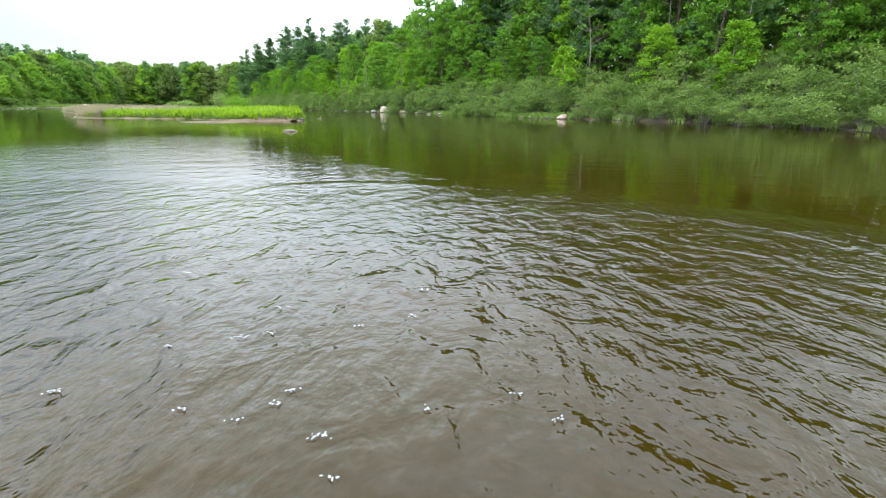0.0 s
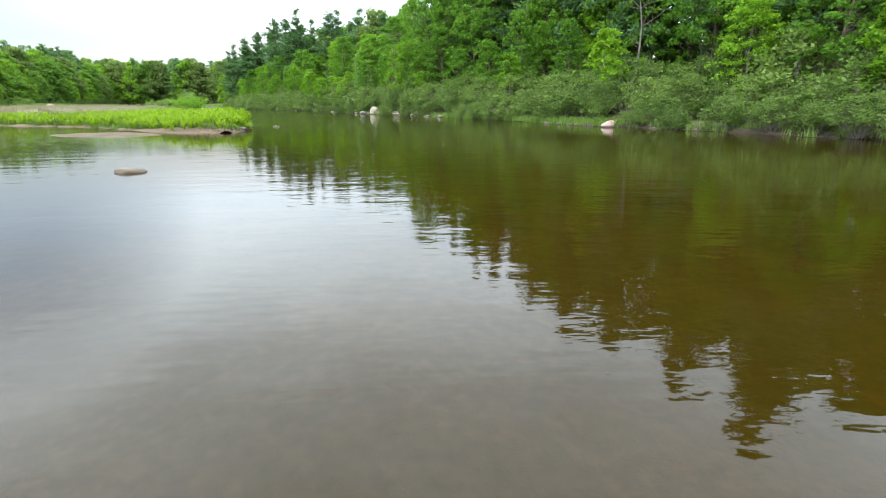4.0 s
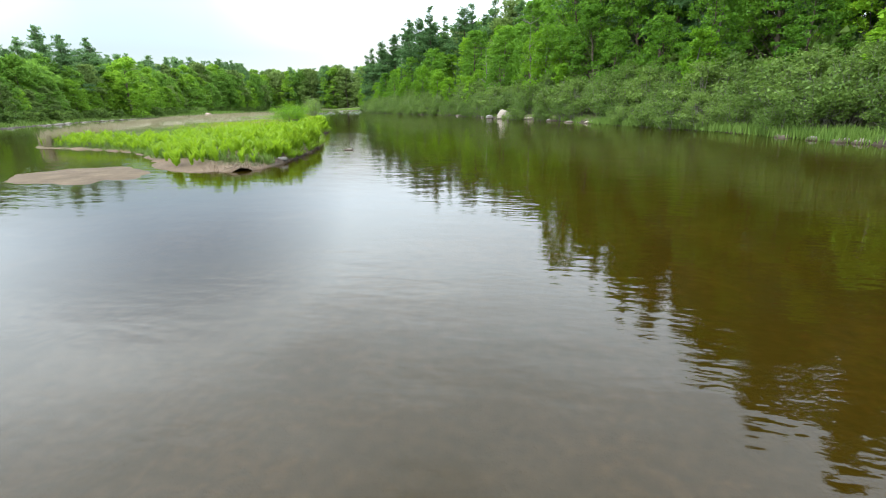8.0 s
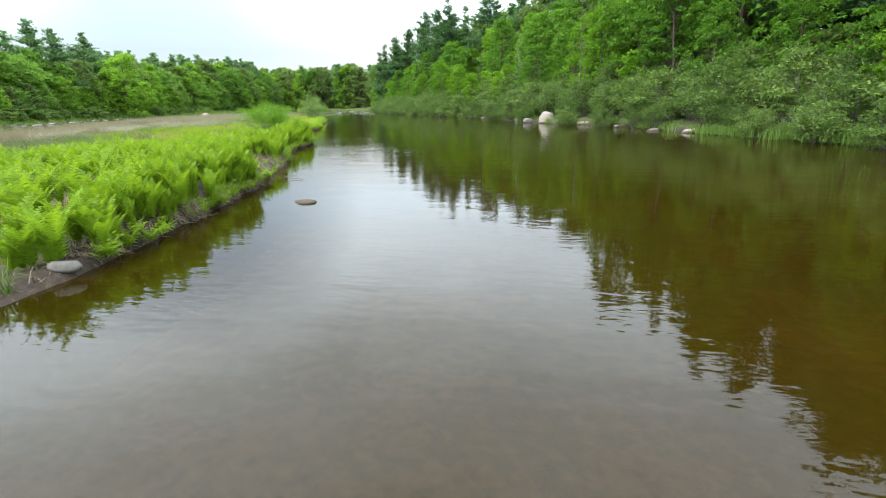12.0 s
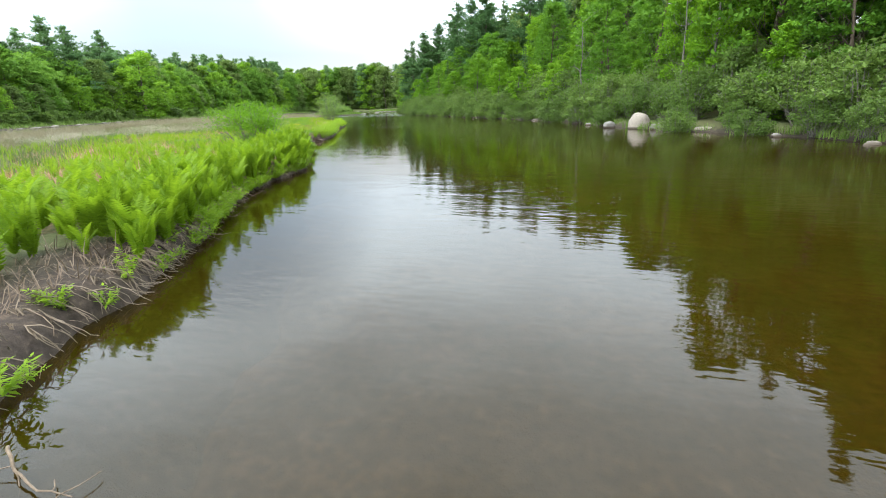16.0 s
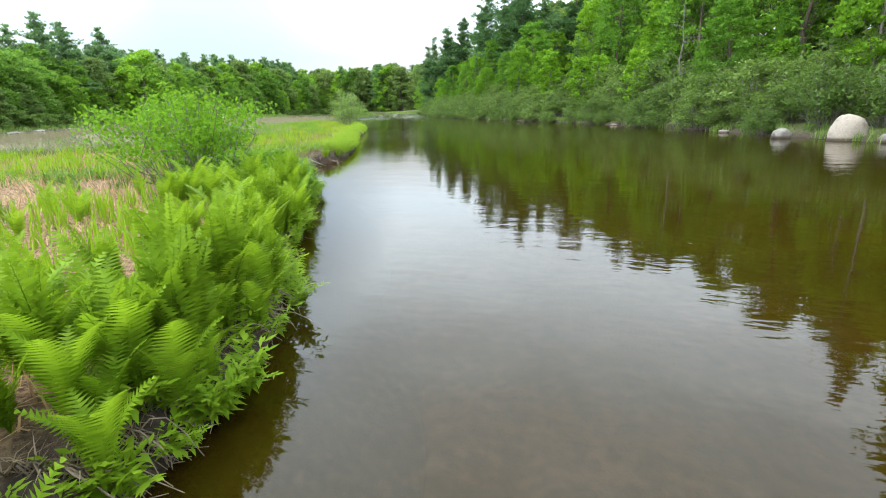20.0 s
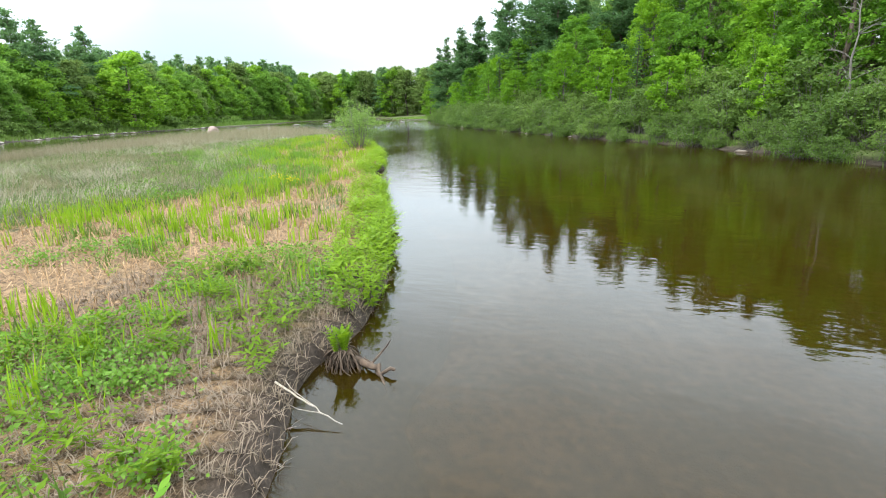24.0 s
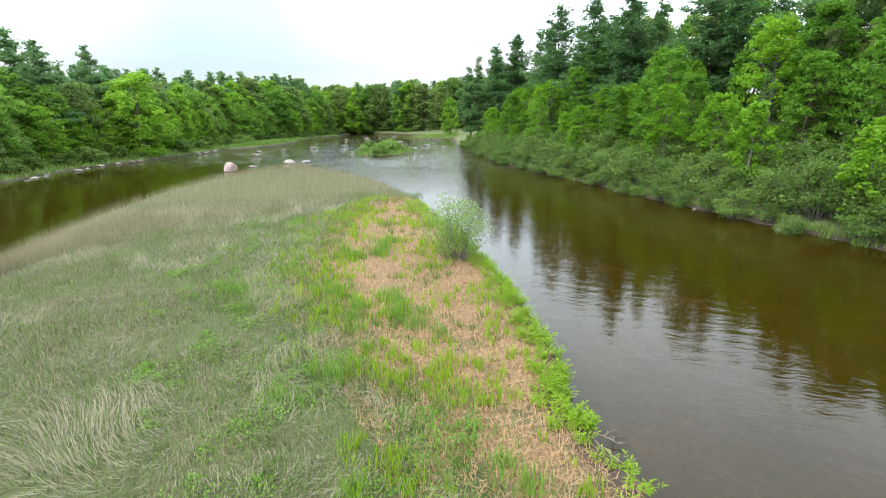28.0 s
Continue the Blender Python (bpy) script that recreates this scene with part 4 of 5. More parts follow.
def scatter_fern(buf, p, size, rng, fronds=7, pairs=11):
    for i in range(fronds):
        az = 2 * math.pi * i / fronds + rng.normal() * 0.3
        lean = rng.uniform(0.02, 0.2)
        L = size * rng.uniform(0.7, 1.1)
        t = np.linspace(0.15, 1.0, pairs)
        out = np.sin(lean + t ** 2 * 0.3) * t * L
        up = np.cos(lean * 0.8 + t ** 2 * 0.35) * t * L
        d = np.array([math.cos(az), math.sin(az), 0])
        s = np.array([-d[1], d[0], 0])
        c = np.asarray(p) + d * out[:, None] + np.array([0, 0, 1]) * up[:, None]
        tan = unit(np.gradient(c, axis=0))
        ln = (0.175 * L * np.sin(np.pi * (0.1 + 0.86 * t)) ** 0.7)[:, None]
        wd = tan * L / pairs * 0.46
        for sd in (-1, 1):
            e = s * sd * ln + tan * ln * 0.4
            buf.quads(np.stack([c + wd, c + e, c - wd], 1))


def sprig(buf, p, size, rng, stems=5, pairs=5, out=(0.0, 0.0)):
    """A low leafy plant: leaning stalks with pairs of broad pointed leaflets and one at the tip."""
    for i in range(stems):
        az = 2 * math.pi * i / stems + rng.normal() * 0.4
        d = unit(np.array([math.cos(az) + out[0], math.sin(az) + out[1], 0.0]))
        s = np.array([-d[1], d[0], 0])
        lean = rng.uniform(0.1, 0.75)
        L = size * rng.uniform(0.7, 1.15)
        t = np.linspace(0.3, 1.0, pairs)[:, None]
        a = lean * (0.5 + 0.7 * t)
        c = np.asarray(p) + d * np.sin(a) * t * L + np.array([0, 0, 1.0]) * np.cos(a) * t * L
        ln = (0.36 if pairs < 9 else 0.24) * L * np.sin(np.pi * (0.2 + 0.66 * t)) * rng.uniform(0.8, 1.2, (pairs, 1))
        for sd in (-1, 1):
            e = (s * sd * 0.85 + d * 0.45) * ln + np.array([0, 0, 1.0]) * ln * rng.uniform(-0.45, 0.6, (pairs, 1))
            w = unit(np.cross(e, np.array([0, 0, 1.0]))) * ln * 0.15
            m = c + e * 0.45 + np.array([0, 0, 1.0]) * ln * 0.07
            buf.quads(np.stack([c, m + w, c + e, m - w], 1))
        e = (d * 0.9 + np.array([0, 0, 0.25])) * 0.3 * L
        buf.quads(np.stack([c[-1], c[-1] + e * 0.5 + s * 0.06 * L, c[-1] + e, c[-1] + e * 0.5 - s * 0.06 * L])[None])


bank_ferns = Buf()
for k in range(1010):
    y = frng.uniform(44.5, 60) if k < 830 else frng.uniform(58, 73.5)
    d = frng.uniform(0.03, 1.0) * float(band_y(y))
    i = int(u_at(y) * (NU - 1))
    if d > ISL_LEN[i] - 0.5 or 53.3 < y < 57.2 and d < 1.1:
        continue
    scatter_fern(bank_ferns, on_island(u_at(y), d), frng.uniform(0.45, 0.9), frng, 7, 22 if y > 57 else 12)
for k in range(170):
    y = frng.uniform(45.5, 62)
    if not 53.3 < y < 57.2:
        scatter_fern(bank_ferns, on_island(u_at(y), frng.uniform(0.1, 1.0)), frng.uniform(0.5, 0.9), frng, 7, 18)
# single ferns that stand apart in the litter behind the bank
for k in range(150):
    y = frng.uniform(59, 74)
    d = float(band_y(y)) + 6.0 * frng.uniform() ** 1.5
    scatter_fern(bank_ferns, on_island(u_at(y), d), frng.uniform(0.35, 0.7), frng, 5, 18)
# ferns and herbs along the front shore
front = [i for i in range(NU) if 42.9 < IL[i][1] < 53.6 and IL[i][0] > -40]
for k in range(520):
    i = front[frng.integers(len(front))]
    t = unit(IL[min(i + 1, NU - 1)] - IL[max(i - 1, 0)])
    off = 0.5 + abs(frng.normal()) * 1.4
    p = IL[i] + np.array([t[1], -t[0]]) * off
    if off < np.interp(p[0], [-21, -17.5], [0.5, 1.6]):
        continue
    scatter_fern(bank_ferns, (p[0], p[1], min(0.34, 0.02 + off * 0.13)), frng.uniform(0.35, 0.85) * min(1.0, 0.5 + off * 0.4), frng, 6, 9)
# leafy plants that overhang the cut bank, and the lush bed of them before the muddy cove
edge_herbs, lush = Buf(), Buf()
for k in range(2500):
    y = frng.uniform(46, 78.2) if k < 1000 else frng.uniform(72.5, 78.2) if k < 1500 else frng.uniform(82.8, 128)
    d = frng.uniform(-0.14, 0.42) if k < 1000 else frng.uniform(0.0, 1.0) ** 1.2 * float(band_y(y))
    if (54.0 < y < 57.2 or 94.5 < y < 97) and frng.uniform() < 0.8 or y < 59 and frng.uniform() < 0.7 or k < 1000 and 61 < y < 71 and frng.uniform() < 0.45:
        continue
    i = int(u_at(y) * (NU - 1))
    p = on_island(u_at(y), max(d, 0.02))
    o = (IR[i] - IL[i]) / ISL_LEN[i]
    z = max(0.05, p[2] * (frng.uniform(0.3, 1.0) if k < 1000 else 1.0) - 0.03)
    q = o * max(0.0, -d)
    size = frng.uniform(0.2, 0.38) if k < 1000 else frng.uniform(0.32, 0.58) if k < 1500 else frng.uniform(0.28, 0.5)
    if 1000 <= k < 1500:
        if k % 2:
            scatter_fern(lush, (p[0], p[1], z), size, frng, 7, 14)
        else:
            sprig(lush, (p[0], p[1], z), size, frng, 6, 10)
        continue
    sprig(edge_herbs, (p[0] + q[0], p[1] + q[1], z), size, frng, 6 if k < 1500 else 5, 7 if k < 1500 else 5, o * (0.5 if k < 1000 else 0.1))
tagged(new("lush_fern_bed", lush.mesh("lush_fern_bed", LUSH)), "lush knee-high bed of lacy green fronds by the cove", "ferns", kind="stuff")
tagged(new("leafy_bank_plants", edge_herbs.mesh("leafy_bank_plants", FERN)), "broad-leaved bright green plants crowding the bank edge", "plants", kind="stuff")
tagged(new("fern_bed", bank_ferns.mesh("fern_bed", FERN)), "dense bed of bright green ferns on the island", "ferns", kind="stuff")


ISL_D = np.linalg.norm(rows_v[:, 3:, :2] - IR[:, None], axis=2)


def isl_points(n, rng, y0, y1, lo, hi, patch=None, keep=0.5):
    """n random places between lo(y) and hi(y, width) metres from the channel edge; fewer where a patchy growth leaves gaps."""
    y = rng.uniform(y0, y1, n)
    order = np.argsort(RIGHT_Y)
    i = np.interp(y, RIGHT_Y[order], order).astype(int)
    w = ISL_LEN[i]
    a, b = lo(y) + 0 * y, hi(y, w) + 0 * y
    ok = b > a
    y, i, w, a, b = y[ok], i[ok], w[ok], a[ok], b[ok]
    d = rng.uniform(a, b)
    P = IR[i] + (IL[i] - IR[i]) / w[:, None] * d[:, None]
    D, Z = ISL_D[i], rows_v[i, 3:, 2]
    k = np.clip((D < d[:, None]).sum(1), 1, D.shape[1] - 1)
    r = np.arange(len(d))
    f = np.clip((d - D[r, k - 1]) / (D[r, k] - D[r, k - 1] + 1e-6), 0, 1)
    P = np.c_[P, Z[r, k - 1] + (Z[r, k] - Z[r, k - 1]) * f]
    if patch is not None:
        v = np.array([noise.noise(Vector((p[0] * patch, p[1] * patch, 4.0))) for p in P]) * 0.5 + 0.5
        P = P[v > keep + rng.normal(size=len(P)) * 0.06]
    return P


def tufts(P, count, rng, spread=0.09):
    """Places bunched in tufts of a few blades round each of P."""
    Q = np.repeat(P, rng.integers(6, count, len(P)), axis=0)
    return Q + rng.normal(size=Q.shape) * np.array([spread, spread, 0])


def blades(P, hgt, width, lean, mat, name, label, category, rng, bend=0.5, sweep=0.0):
    """A field of curved grass blades, a quad and a tip each."""
    n = len(P)
    az = rng.uniform(0, 2 * math.pi, n)
    if sweep:
        az = np.array([noise.noise(Vector((p[0] * sweep, p[1] * sweep, 9.0))) * 9.0 for p in P]) + rng.normal(size=n) * 0.3
    d = np.c_[np.cos(az), np.sin(az), np.zeros(n)]
    s = np.c_[-d[:, 1], d[:, 0], np.zeros(n)]
    h = (hgt * rng.uniform(0.55, 1.25, n))[:, None]
    ln = (lean * rng.uniform(0.3, 1.6, n))[:, None]
    up = np.array([0, 0, 1.0])
    m = P + d * h * np.sin(ln * 0.6) * 0.5 + up * h * np.cos(ln * 0.6) * 0.5
    e = m + d * h * np.sin(ln * (1 + bend)) * 0.5 + up * np.maximum(h * np.cos(ln * (1 + bend)) * 0.5, 0.02 - (m - P)[:, 2:3])
    w = s * width * 0.5
    v = np.stack([P - w, P + w, m + w * 0.8, m - w * 0.8, e], 1).reshape(-1, 3)
    i = np.arange(n)[:, None] * 5
    return tagged(new(name, mesh(name, v, [i + np.array([[0, 1, 2, 3]]), i + np.array([[3, 2, 4]])], mat)), label, category, kind="stuff")


grng = np.random.default_rng(21)
blades(isl_points(13000, grng, 44, 62, lambda y: band_y(y) * 0.5, lambda y, w: w - 0.9), 0.55, 0.022, 0.35, SEDGE, "sedge_grass", "short green sedge across the island", "grass", grng)
blades(isl_points(52000, grng, 60, 134, lambda y: lit_y(y) - 2.5, lambda y, w: w - 0.8), 0.44, 0.017, 0.8, GREYGRASS, "matted_grass", "grey-green grass across the island", "grass", grng)
blades(isl_points(30000, grng, 80, 122, lambda y: lit_y(y) - 2.5, lambda y, w: np.minimum(w - 0.8, left_y(y) + 3)), 0.40, 0.017, 0.75, SEDGE, "meadow_sward", "fine green sward under the dead grass", "grass", grng)
blades(isl_points(75000, grng, 76, 130, lambda y: lit_y(y) - 1.0, lambda y, w: w - 0.8, 0.28, 0.37), 0.9, 0.013, 1.45, LODGED, "lodged_grass", "long pale dead grass lying in swirls", "grass", grng, 0.35, 0.16)
blades(isl_points(30000, grng, 60, 134, lambda y: lit_y(y) - 3.5, lambda y, w: np.minimum(w - 0.8, left_y(y) + 4), 0.2, 0.47), 0.46, 0.02, 0.5, SEDGE, "meadow_grass", "patches of fresh green meadow grass", "grass", grng)
blades(isl_points(46000, grng, 54, 156, left_y, lambda y, w: w - 0.5), 1.05, 0.018, 0.22, DRY, "dry_reed_grass", "standing dry beige reed grass", "grass", grng)
blades(isl_points(20000, grng, 77.6, 84.5, lambda y: 0.02, lambda y, w: 5.0), 0.26, 0.010, 1.55, LITTER, "bank_straw", "dead stalks and roots matted on the muddy bank", "litter", grng, 0.15)
blades(isl_points(700, grng, 53, 57.6, lambda y: 0.3, lambda y, w: 1.4), 0.34, 0.011, 1.4, LITTER, "shelf_straw", "dead stalks matted on the low muddy shelf", "litter", grng, 0.15)
blades(isl_points(6500, grng, 46, 78, lambda y: 0.03, lambda y, w: np.where((y > 53) & (y < 57.6), 0.0, 0.55)), 0.2, 0.011, 1.3, LITTER, "edge_straw", "dead stalks lying along the cut bank", "litter", grng, 0.3)
rim = isl_points(30000, grng, 43.2, 66, lambda y: 0.2, lambda y, w: w - 0.3)
rim_gap = np.min(np.linalg.norm(rim[:, None, :2] - IL[None, :260:3], axis=2), axis=1)
blades(rim[(rim_gap > np.interp(rim[:, 0], [-21, -17.5], [0.35, 1.7])) & (rim_gap < 2.2)], 0.42, 0.02, 0.4, SEDGE, "shore_rim_grass", "green sedge along the low front shore of the island", "grass", grng)
blades(isl_points(1300, grng, 43, 50, lambda y: 0.1, lambda y, w: np.minimum(3.0, w - 0.3)), 0.3, 0.014, 1.4, LITTER, "shore_straw", "dead stalks strewn on the sandy shore", "litter", grng, 0.15)
blades(isl_points(60000, grng, 60, 130, lambda y: np.where((y > 76) & (y < 83.5), 3.6, 0.5), lambda y, w: np.minimum(lit_y(y), w - 1)), 0.38, 0.014, 1.5, STRAW, "fern_straw", "brown litter of last year's dead fern stalks", "litter", grng, 0.1)
blades(tufts(isl_points(3600, grng, 62, 130, band_y, lambda y, w: np.minimum(lit_y(y) + 1, w - 1), 0.3, 0.48), 16, grng), 0.44, 0.03, 0.22, FERN, "green_shoots", "upright green shoots standing in the fern litter", "shoots", grng, 0.3)
blades(tufts(isl_points(1900, grng, 66, 126, band_y, lambda y, w: np.minimum(lit_y(y) + 3, w - 1), 0.35, 0.49), 26, grng, 0.14), 0.34, 0.022, 0.45, SEDGE, "grass_tufts", "low tufts of green grass in the fern litter", "grass", grng)
blades(tufts(isl_points(300, grng, 93, 122, lambda y: lit_y(y) * 0.45, lambda y, w: np.minimum(lit_y(y) + 2, w - 1), 0.25, 0.5), 70, grng, 0.22), 0.62, 0.024, 0.35, HERB, "tall_green_grass", "lush tall green grass between the litter patches", "grass", grng)


def herb_patch(buf, c, r, leaves, size, rng):
    """A low mound of small leaves on short stalks."""
    q = rng.normal(size=(leaves, 2)) * r * 0.5
    z = (0.06 + 0.2 * np.exp(-(q ** 2).sum(1) / (r * r))) * rng.uniform(0.3, 1.1, leaves)
    buf.quads(leaf_quads(rng, np.c_[c[0] + q[:, 0], c[1] + q[:, 1], c[2] + z], size, 0.6, 0.62))


herbs = Buf()
for c in isl_points(480, grng, 76.2, 87, lambda y: 0.8, lambda y, w: 9.0, 0.45, 0.53):
    herb_patch(herbs, c, grng.uniform(0.25, 0.55), 110, 0.06, grng)
for c in isl_points(560, grng, 86, 124, lambda y: np.maximum(0.5, lit_y(y) - 2.5), lambda y, w: np.minimum(lit_y(y) + 6, w - 1), 0.4, 0.5):
    herb_patch(herbs, c, grng.uniform(0.3, 0.7), 90, 0.085, grng)
tagged(new("low_herbs", herbs.mesh("low_herbs", HERB)), "low green leafy herbs in patches on the litter", "herbs", kind="stuff")
young = Buf()
for c in isl_points(230, grng, 78.2, 86, lambda y: 0.15, lambda y, w: 5.0, 0.6, 0.46):
    sprig(young, c, grng.uniform(0.22, 0.46), grng, 5, 5)
tagged(new("young_ferns", young.mesh("young_ferns", FERN)), "young bright green ferns on the muddy bank", "ferns", kind="stuff")

petals = Buf()
PETAL = leaf_mat("yellow_petal", (0.35, 0.28, 0.01), (0.55, 0.45, 0.015), (0.7, 0.6, 0.03), thin=0.3)
for cx, cy, n in ((-41.8, 91.6, 110), (-40.8, 91.3, 60), (-42.4, 92.2, 15)):
    pos = np.c_[cx + grng.normal(size=n) * 0.2, cy + grng.normal(size=n) * 0.16, 0.78 + grng.normal(size=n) * 0.08]
    petals.quads(leaf_quads(grng, pos, 0.055, 0.5, 0.8))
tagged(new("yellow_flowers", petals.mesh("yellow_flowers", PETAL)), "small yellow flowers open among the meadow grass", "flowers", kind="stuff")

# ---- rocks ----


def rock(x, y, z, sx, sy, sz, mat, seed, label, turn=0.0, group=""):
    bm = bmesh.new()
    bmesh.ops.create_icosphere(bm, subdivisions=3, radius=1.0)
    rr = random.Random(seed)
    cuts = [(Vector((rr.gauss(0, 1), rr.gauss(0, 1), rr.gauss(0.3, 0.8))).normalized(), rr.uniform(0.62, 0.88)) for _ in range(7)]
    for v in bm.verts:
        for cn, co in cuts:
            over = v.co.dot(cn) - co
            if over > 0:
                v.co -= cn * over * 0.85
        n = noise.fractal(v.co * 0.9 + Vector((seed * 3.7, seed, 0)), 1.0, 2.0, 3) * 0.15 + noise.noise(v.co * 4 + Vector((seed, 0, 0))) * 0.045
        v.co *= 1 + n
        v.co.z = math.copysign(abs(v.co.z) ** 0.85, v.co.z)
    me = bpy.data.meshes.new("boulder")
    bm.to_mesh(me)
    bm.free()
    me.materials.append(mat)
    me.shade_smooth()
    ob = new("boulder", me)
    ob.matrix_basis = pose(x, y, z, 0, 0, turn) @ Matrix.Diagonal((sx, sy, sz, 1))
    return tagged(ob, label, "rock", group)


SHORE = "boulders along the wooded shore"
rock(-11.0, 92.8, 0.28, 0.80, 0.72, 0.92, ROCK_PALE, 1, "large pale rounded granite boulder at the water's edge", 20, SHORE)
rock(-13.2, 94.6, 0.05, 0.75, 0.5, 0.42, ROCK_GREY, 2, "low grey boulder at the water's edge", 70, SHORE)
rock(-9.8, 91.3, 0.05, 0.55, 0.5, 0.38, ROCK_GREY, 3, "small dark grey boulder at the water's edge", 10, SHORE)
rock(-8.3, 89.8, 0.0, 0.35, 0.3, 0.25, ROCK_GREY, 4, "small dark grey boulder at the water's edge", 50, SHORE)
rock(-7.2, 88.6, 0.0, 0.75, 0.55, 0.36, ROCK_PALE, 5, "low pale boulder at the water's edge", 50, SHORE)
rock(-0.2, 75.6, -0.02, 0.75, 0.45, 0.25, ROCK_PALE, 6, "flat pale boulder in the shallows", 30, SHORE)
rock(-2.2, 78.2, -0.05, 0.8, 0.35, 0.2, ROCK_PALE, 7, "flat pale boulder in the shallows", 60, SHORE)
rock(0.9, 74.3, -0.05, 0.4, 0.25, 0.15, ROCK_GREY, 8, "small flat grey boulder in the shallows", 20, SHORE)
rock(11.9, 49.5, 0.1, 0.55, 0.45, 0.4, ROCK_PINK, 9, "pink granite boulder at the water's edge", 10, SHORE)
rng4 = np.random.default_rng(31)
for k in range(30):
    s = rng4.uniform(60, 270)
    p = along(RB, -0.35, 1.0, 0.25, rng4, s, s + 0.5)[0]
    e = rng4.uniform(0.12, 0.3)
    rock(p[0], p[1], rng4.uniform(-0.08, 0.05), e * rng4.uniform(1, 1.8), e, e * 0.6, (ROCK_GREY, ROCK_GREY, ROCK_PALE)[k % 3], 40 + k, "small grey stone along the muddy shoreline", rng4.uniform(0, 180), SHORE)
for k, (x, y, e) in enumerate(((10.2, 53.4, 0.32), (10.5, 52.6, 0.26), (9.6, 54.6, 0.3), (12.3, 51.2, 0.24), (13.6, 49.5, 0.25), (8.9, 56.8, 0.3), (15.6, 46.5, 0.35), (16.9, 44.5, 0.3))):
    rock(x, y, 0.0, e * 1.4, e, e * 0.6, (ROCK_GREY, ROCK_PALE)[k % 2], 90 + k, "grey stone in a row along the shore", k * 40, SHORE)
FARROCK = "boulders in the far rapids"
rock(-108.5, 151.0, 0.4, 1.5, 1.2, 1.25, ROCK_PINK, 11, "large pinkish boulder standing in the side channel", 0, FARROCK)
rock(-107.5, 166.0, 0.0, 1.5, 1.0, 0.8, ROCK_PALE, 12, "pale boulder in the far rapids", 20, FARROCK)
rock(-105.0, 168.0, 0.0, 1.2, 0.8, 0.5, ROCK_GREY, 13, "low grey boulder in the far rapids", 70, FARROCK)
rock(-110.0, 158.0, 0.0, 1.0, 0.7, 0.4, ROCK_GREY, 14, "low grey boulder in the far rapids", 30, FARROCK)
for k in range(34):
    s = rng4.uniform(170, 300)
    p = along(LB, rng4.uniform(0.2, 3.0), 1.0, 0.6, rng4, s, s + 0.5)[0]
    e = rng4.uniform(0.25, 0.8)
    rock(p[0], p[1], -0.05, e * 1.3, e, e * 0.6, (ROCK_PALE, ROCK_GREY, ROCK_GREY)[k % 3], 110 + k, "pale stone along the far grassy bank", k * 33.0, "stones along the far bank")
for k in range(40):
    x, y = rng4.uniform(-175, -85), rng4.uniform(185, 300)
    if river_distance(np.array([x]), np.array([y]))[0] > -4:
        continue
    e = rng4.uniform(0.4, 1.1)
    rock(x, y, -0.15, e * 1.5, e, e * 0.55, ROCK_GREY, 160 + k, "dark wet boulder breaking the rapids", k * 50.0, FARROCK)
# stones in and just under the water on the way
rock(-45.2, 88.0, 0.45, 0.13, 0.09, 0.08, ROCK_PALE, 19, "small pale stone lying on the fern litter")
rock(-8.1, 26.0, 0.0, 0.40, 0.26, 0.12, ROCK_PALE, 15, "low pale rock just breaking the water")
rock(-12.6, 50.7, -0.02, 0.32, 0.2, 0.10, ROCK_GREY, 16, "small brown rock just breaking the water")
rock(-12.95, 45.3, 0.16, 0.2, 0.13, 0.1, ROCK_GREY, 18, "grey stone set in the muddy bank", 30)
rock(-1.2, 8.8, -0.33, 1.6, 1.25, 0.33, ROCK_SUNK, 17, "broad brown boulder just under the riffle", 15)
for k, (x, y, e) in enumerate(((-0.5, 22.3, 0.34), (0.4, 22.0, 0.22), (-1.2, 23.2, 0.25), (0.1, 20.8, 0.3), (6.4, 22.0, 0.6), (7.5, 24.2, 0.5), (5.6, 20.6, 0.4), (8.6, 21.5, 0.55), (9.4, 26.0, 0.6), (7.0, 27.5, 0.45), (4.6, 24.0, 0.35), (1.5, 23.5, 0.25), (10.5, 23.0, 0.5))):
    rock(x, y, -0.16 - e * 0.5, e * 1.2, e, e * 0.6, (ROCK_PINK if k == 0 else ROCK_SUNK), 200 + k, "brown stone lying on the river bed", k * 35.0, "stones on the river bed")

# ---- sand bar, islet and grassy bars ----


def mound(name, cx, cy, lx, ly, turn, height, mat, seed, label, category, rough=0.25, rings=14, seg=56):
    """A low bar with an uneven outline, dipping under the water at its rim."""
    v, f = [], []
    for r in range(rings):
        t = r / (rings - 1)
        for s in range(seg):
            a = 2 * math.pi * s / seg
            k = 1 + rough * noise.fractal(Vector((math.cos(a) * 1.6, math.sin(a) * 1.6, seed)), 1.0, 2.0, 4)
            x, y = math.cos(a) * lx * t * k, math.sin(a) * ly * t * k
            z = height * (1 - t ** 2.2) * (0.8 + 0.3 * noise.noise(Vector((x, y, seed)))) - 0.06 * t ** 4 - (0.2 if r == rings - 1 else 0)
            v.append((x, y, z))
    for r in range(rings - 1):
        for s in range(seg):
            f.append((r * seg + s, (r + 1) * seg + s, (r + 1) * seg + (s + 1) % seg, r * seg + (s + 1) % seg))
    ob = new(name, mesh(name, v, f, mat, True))
    ob.matrix_basis = pose(cx, cy, 0, 0, 0, turn)
    return tagged(ob, label, category, kind="structure")


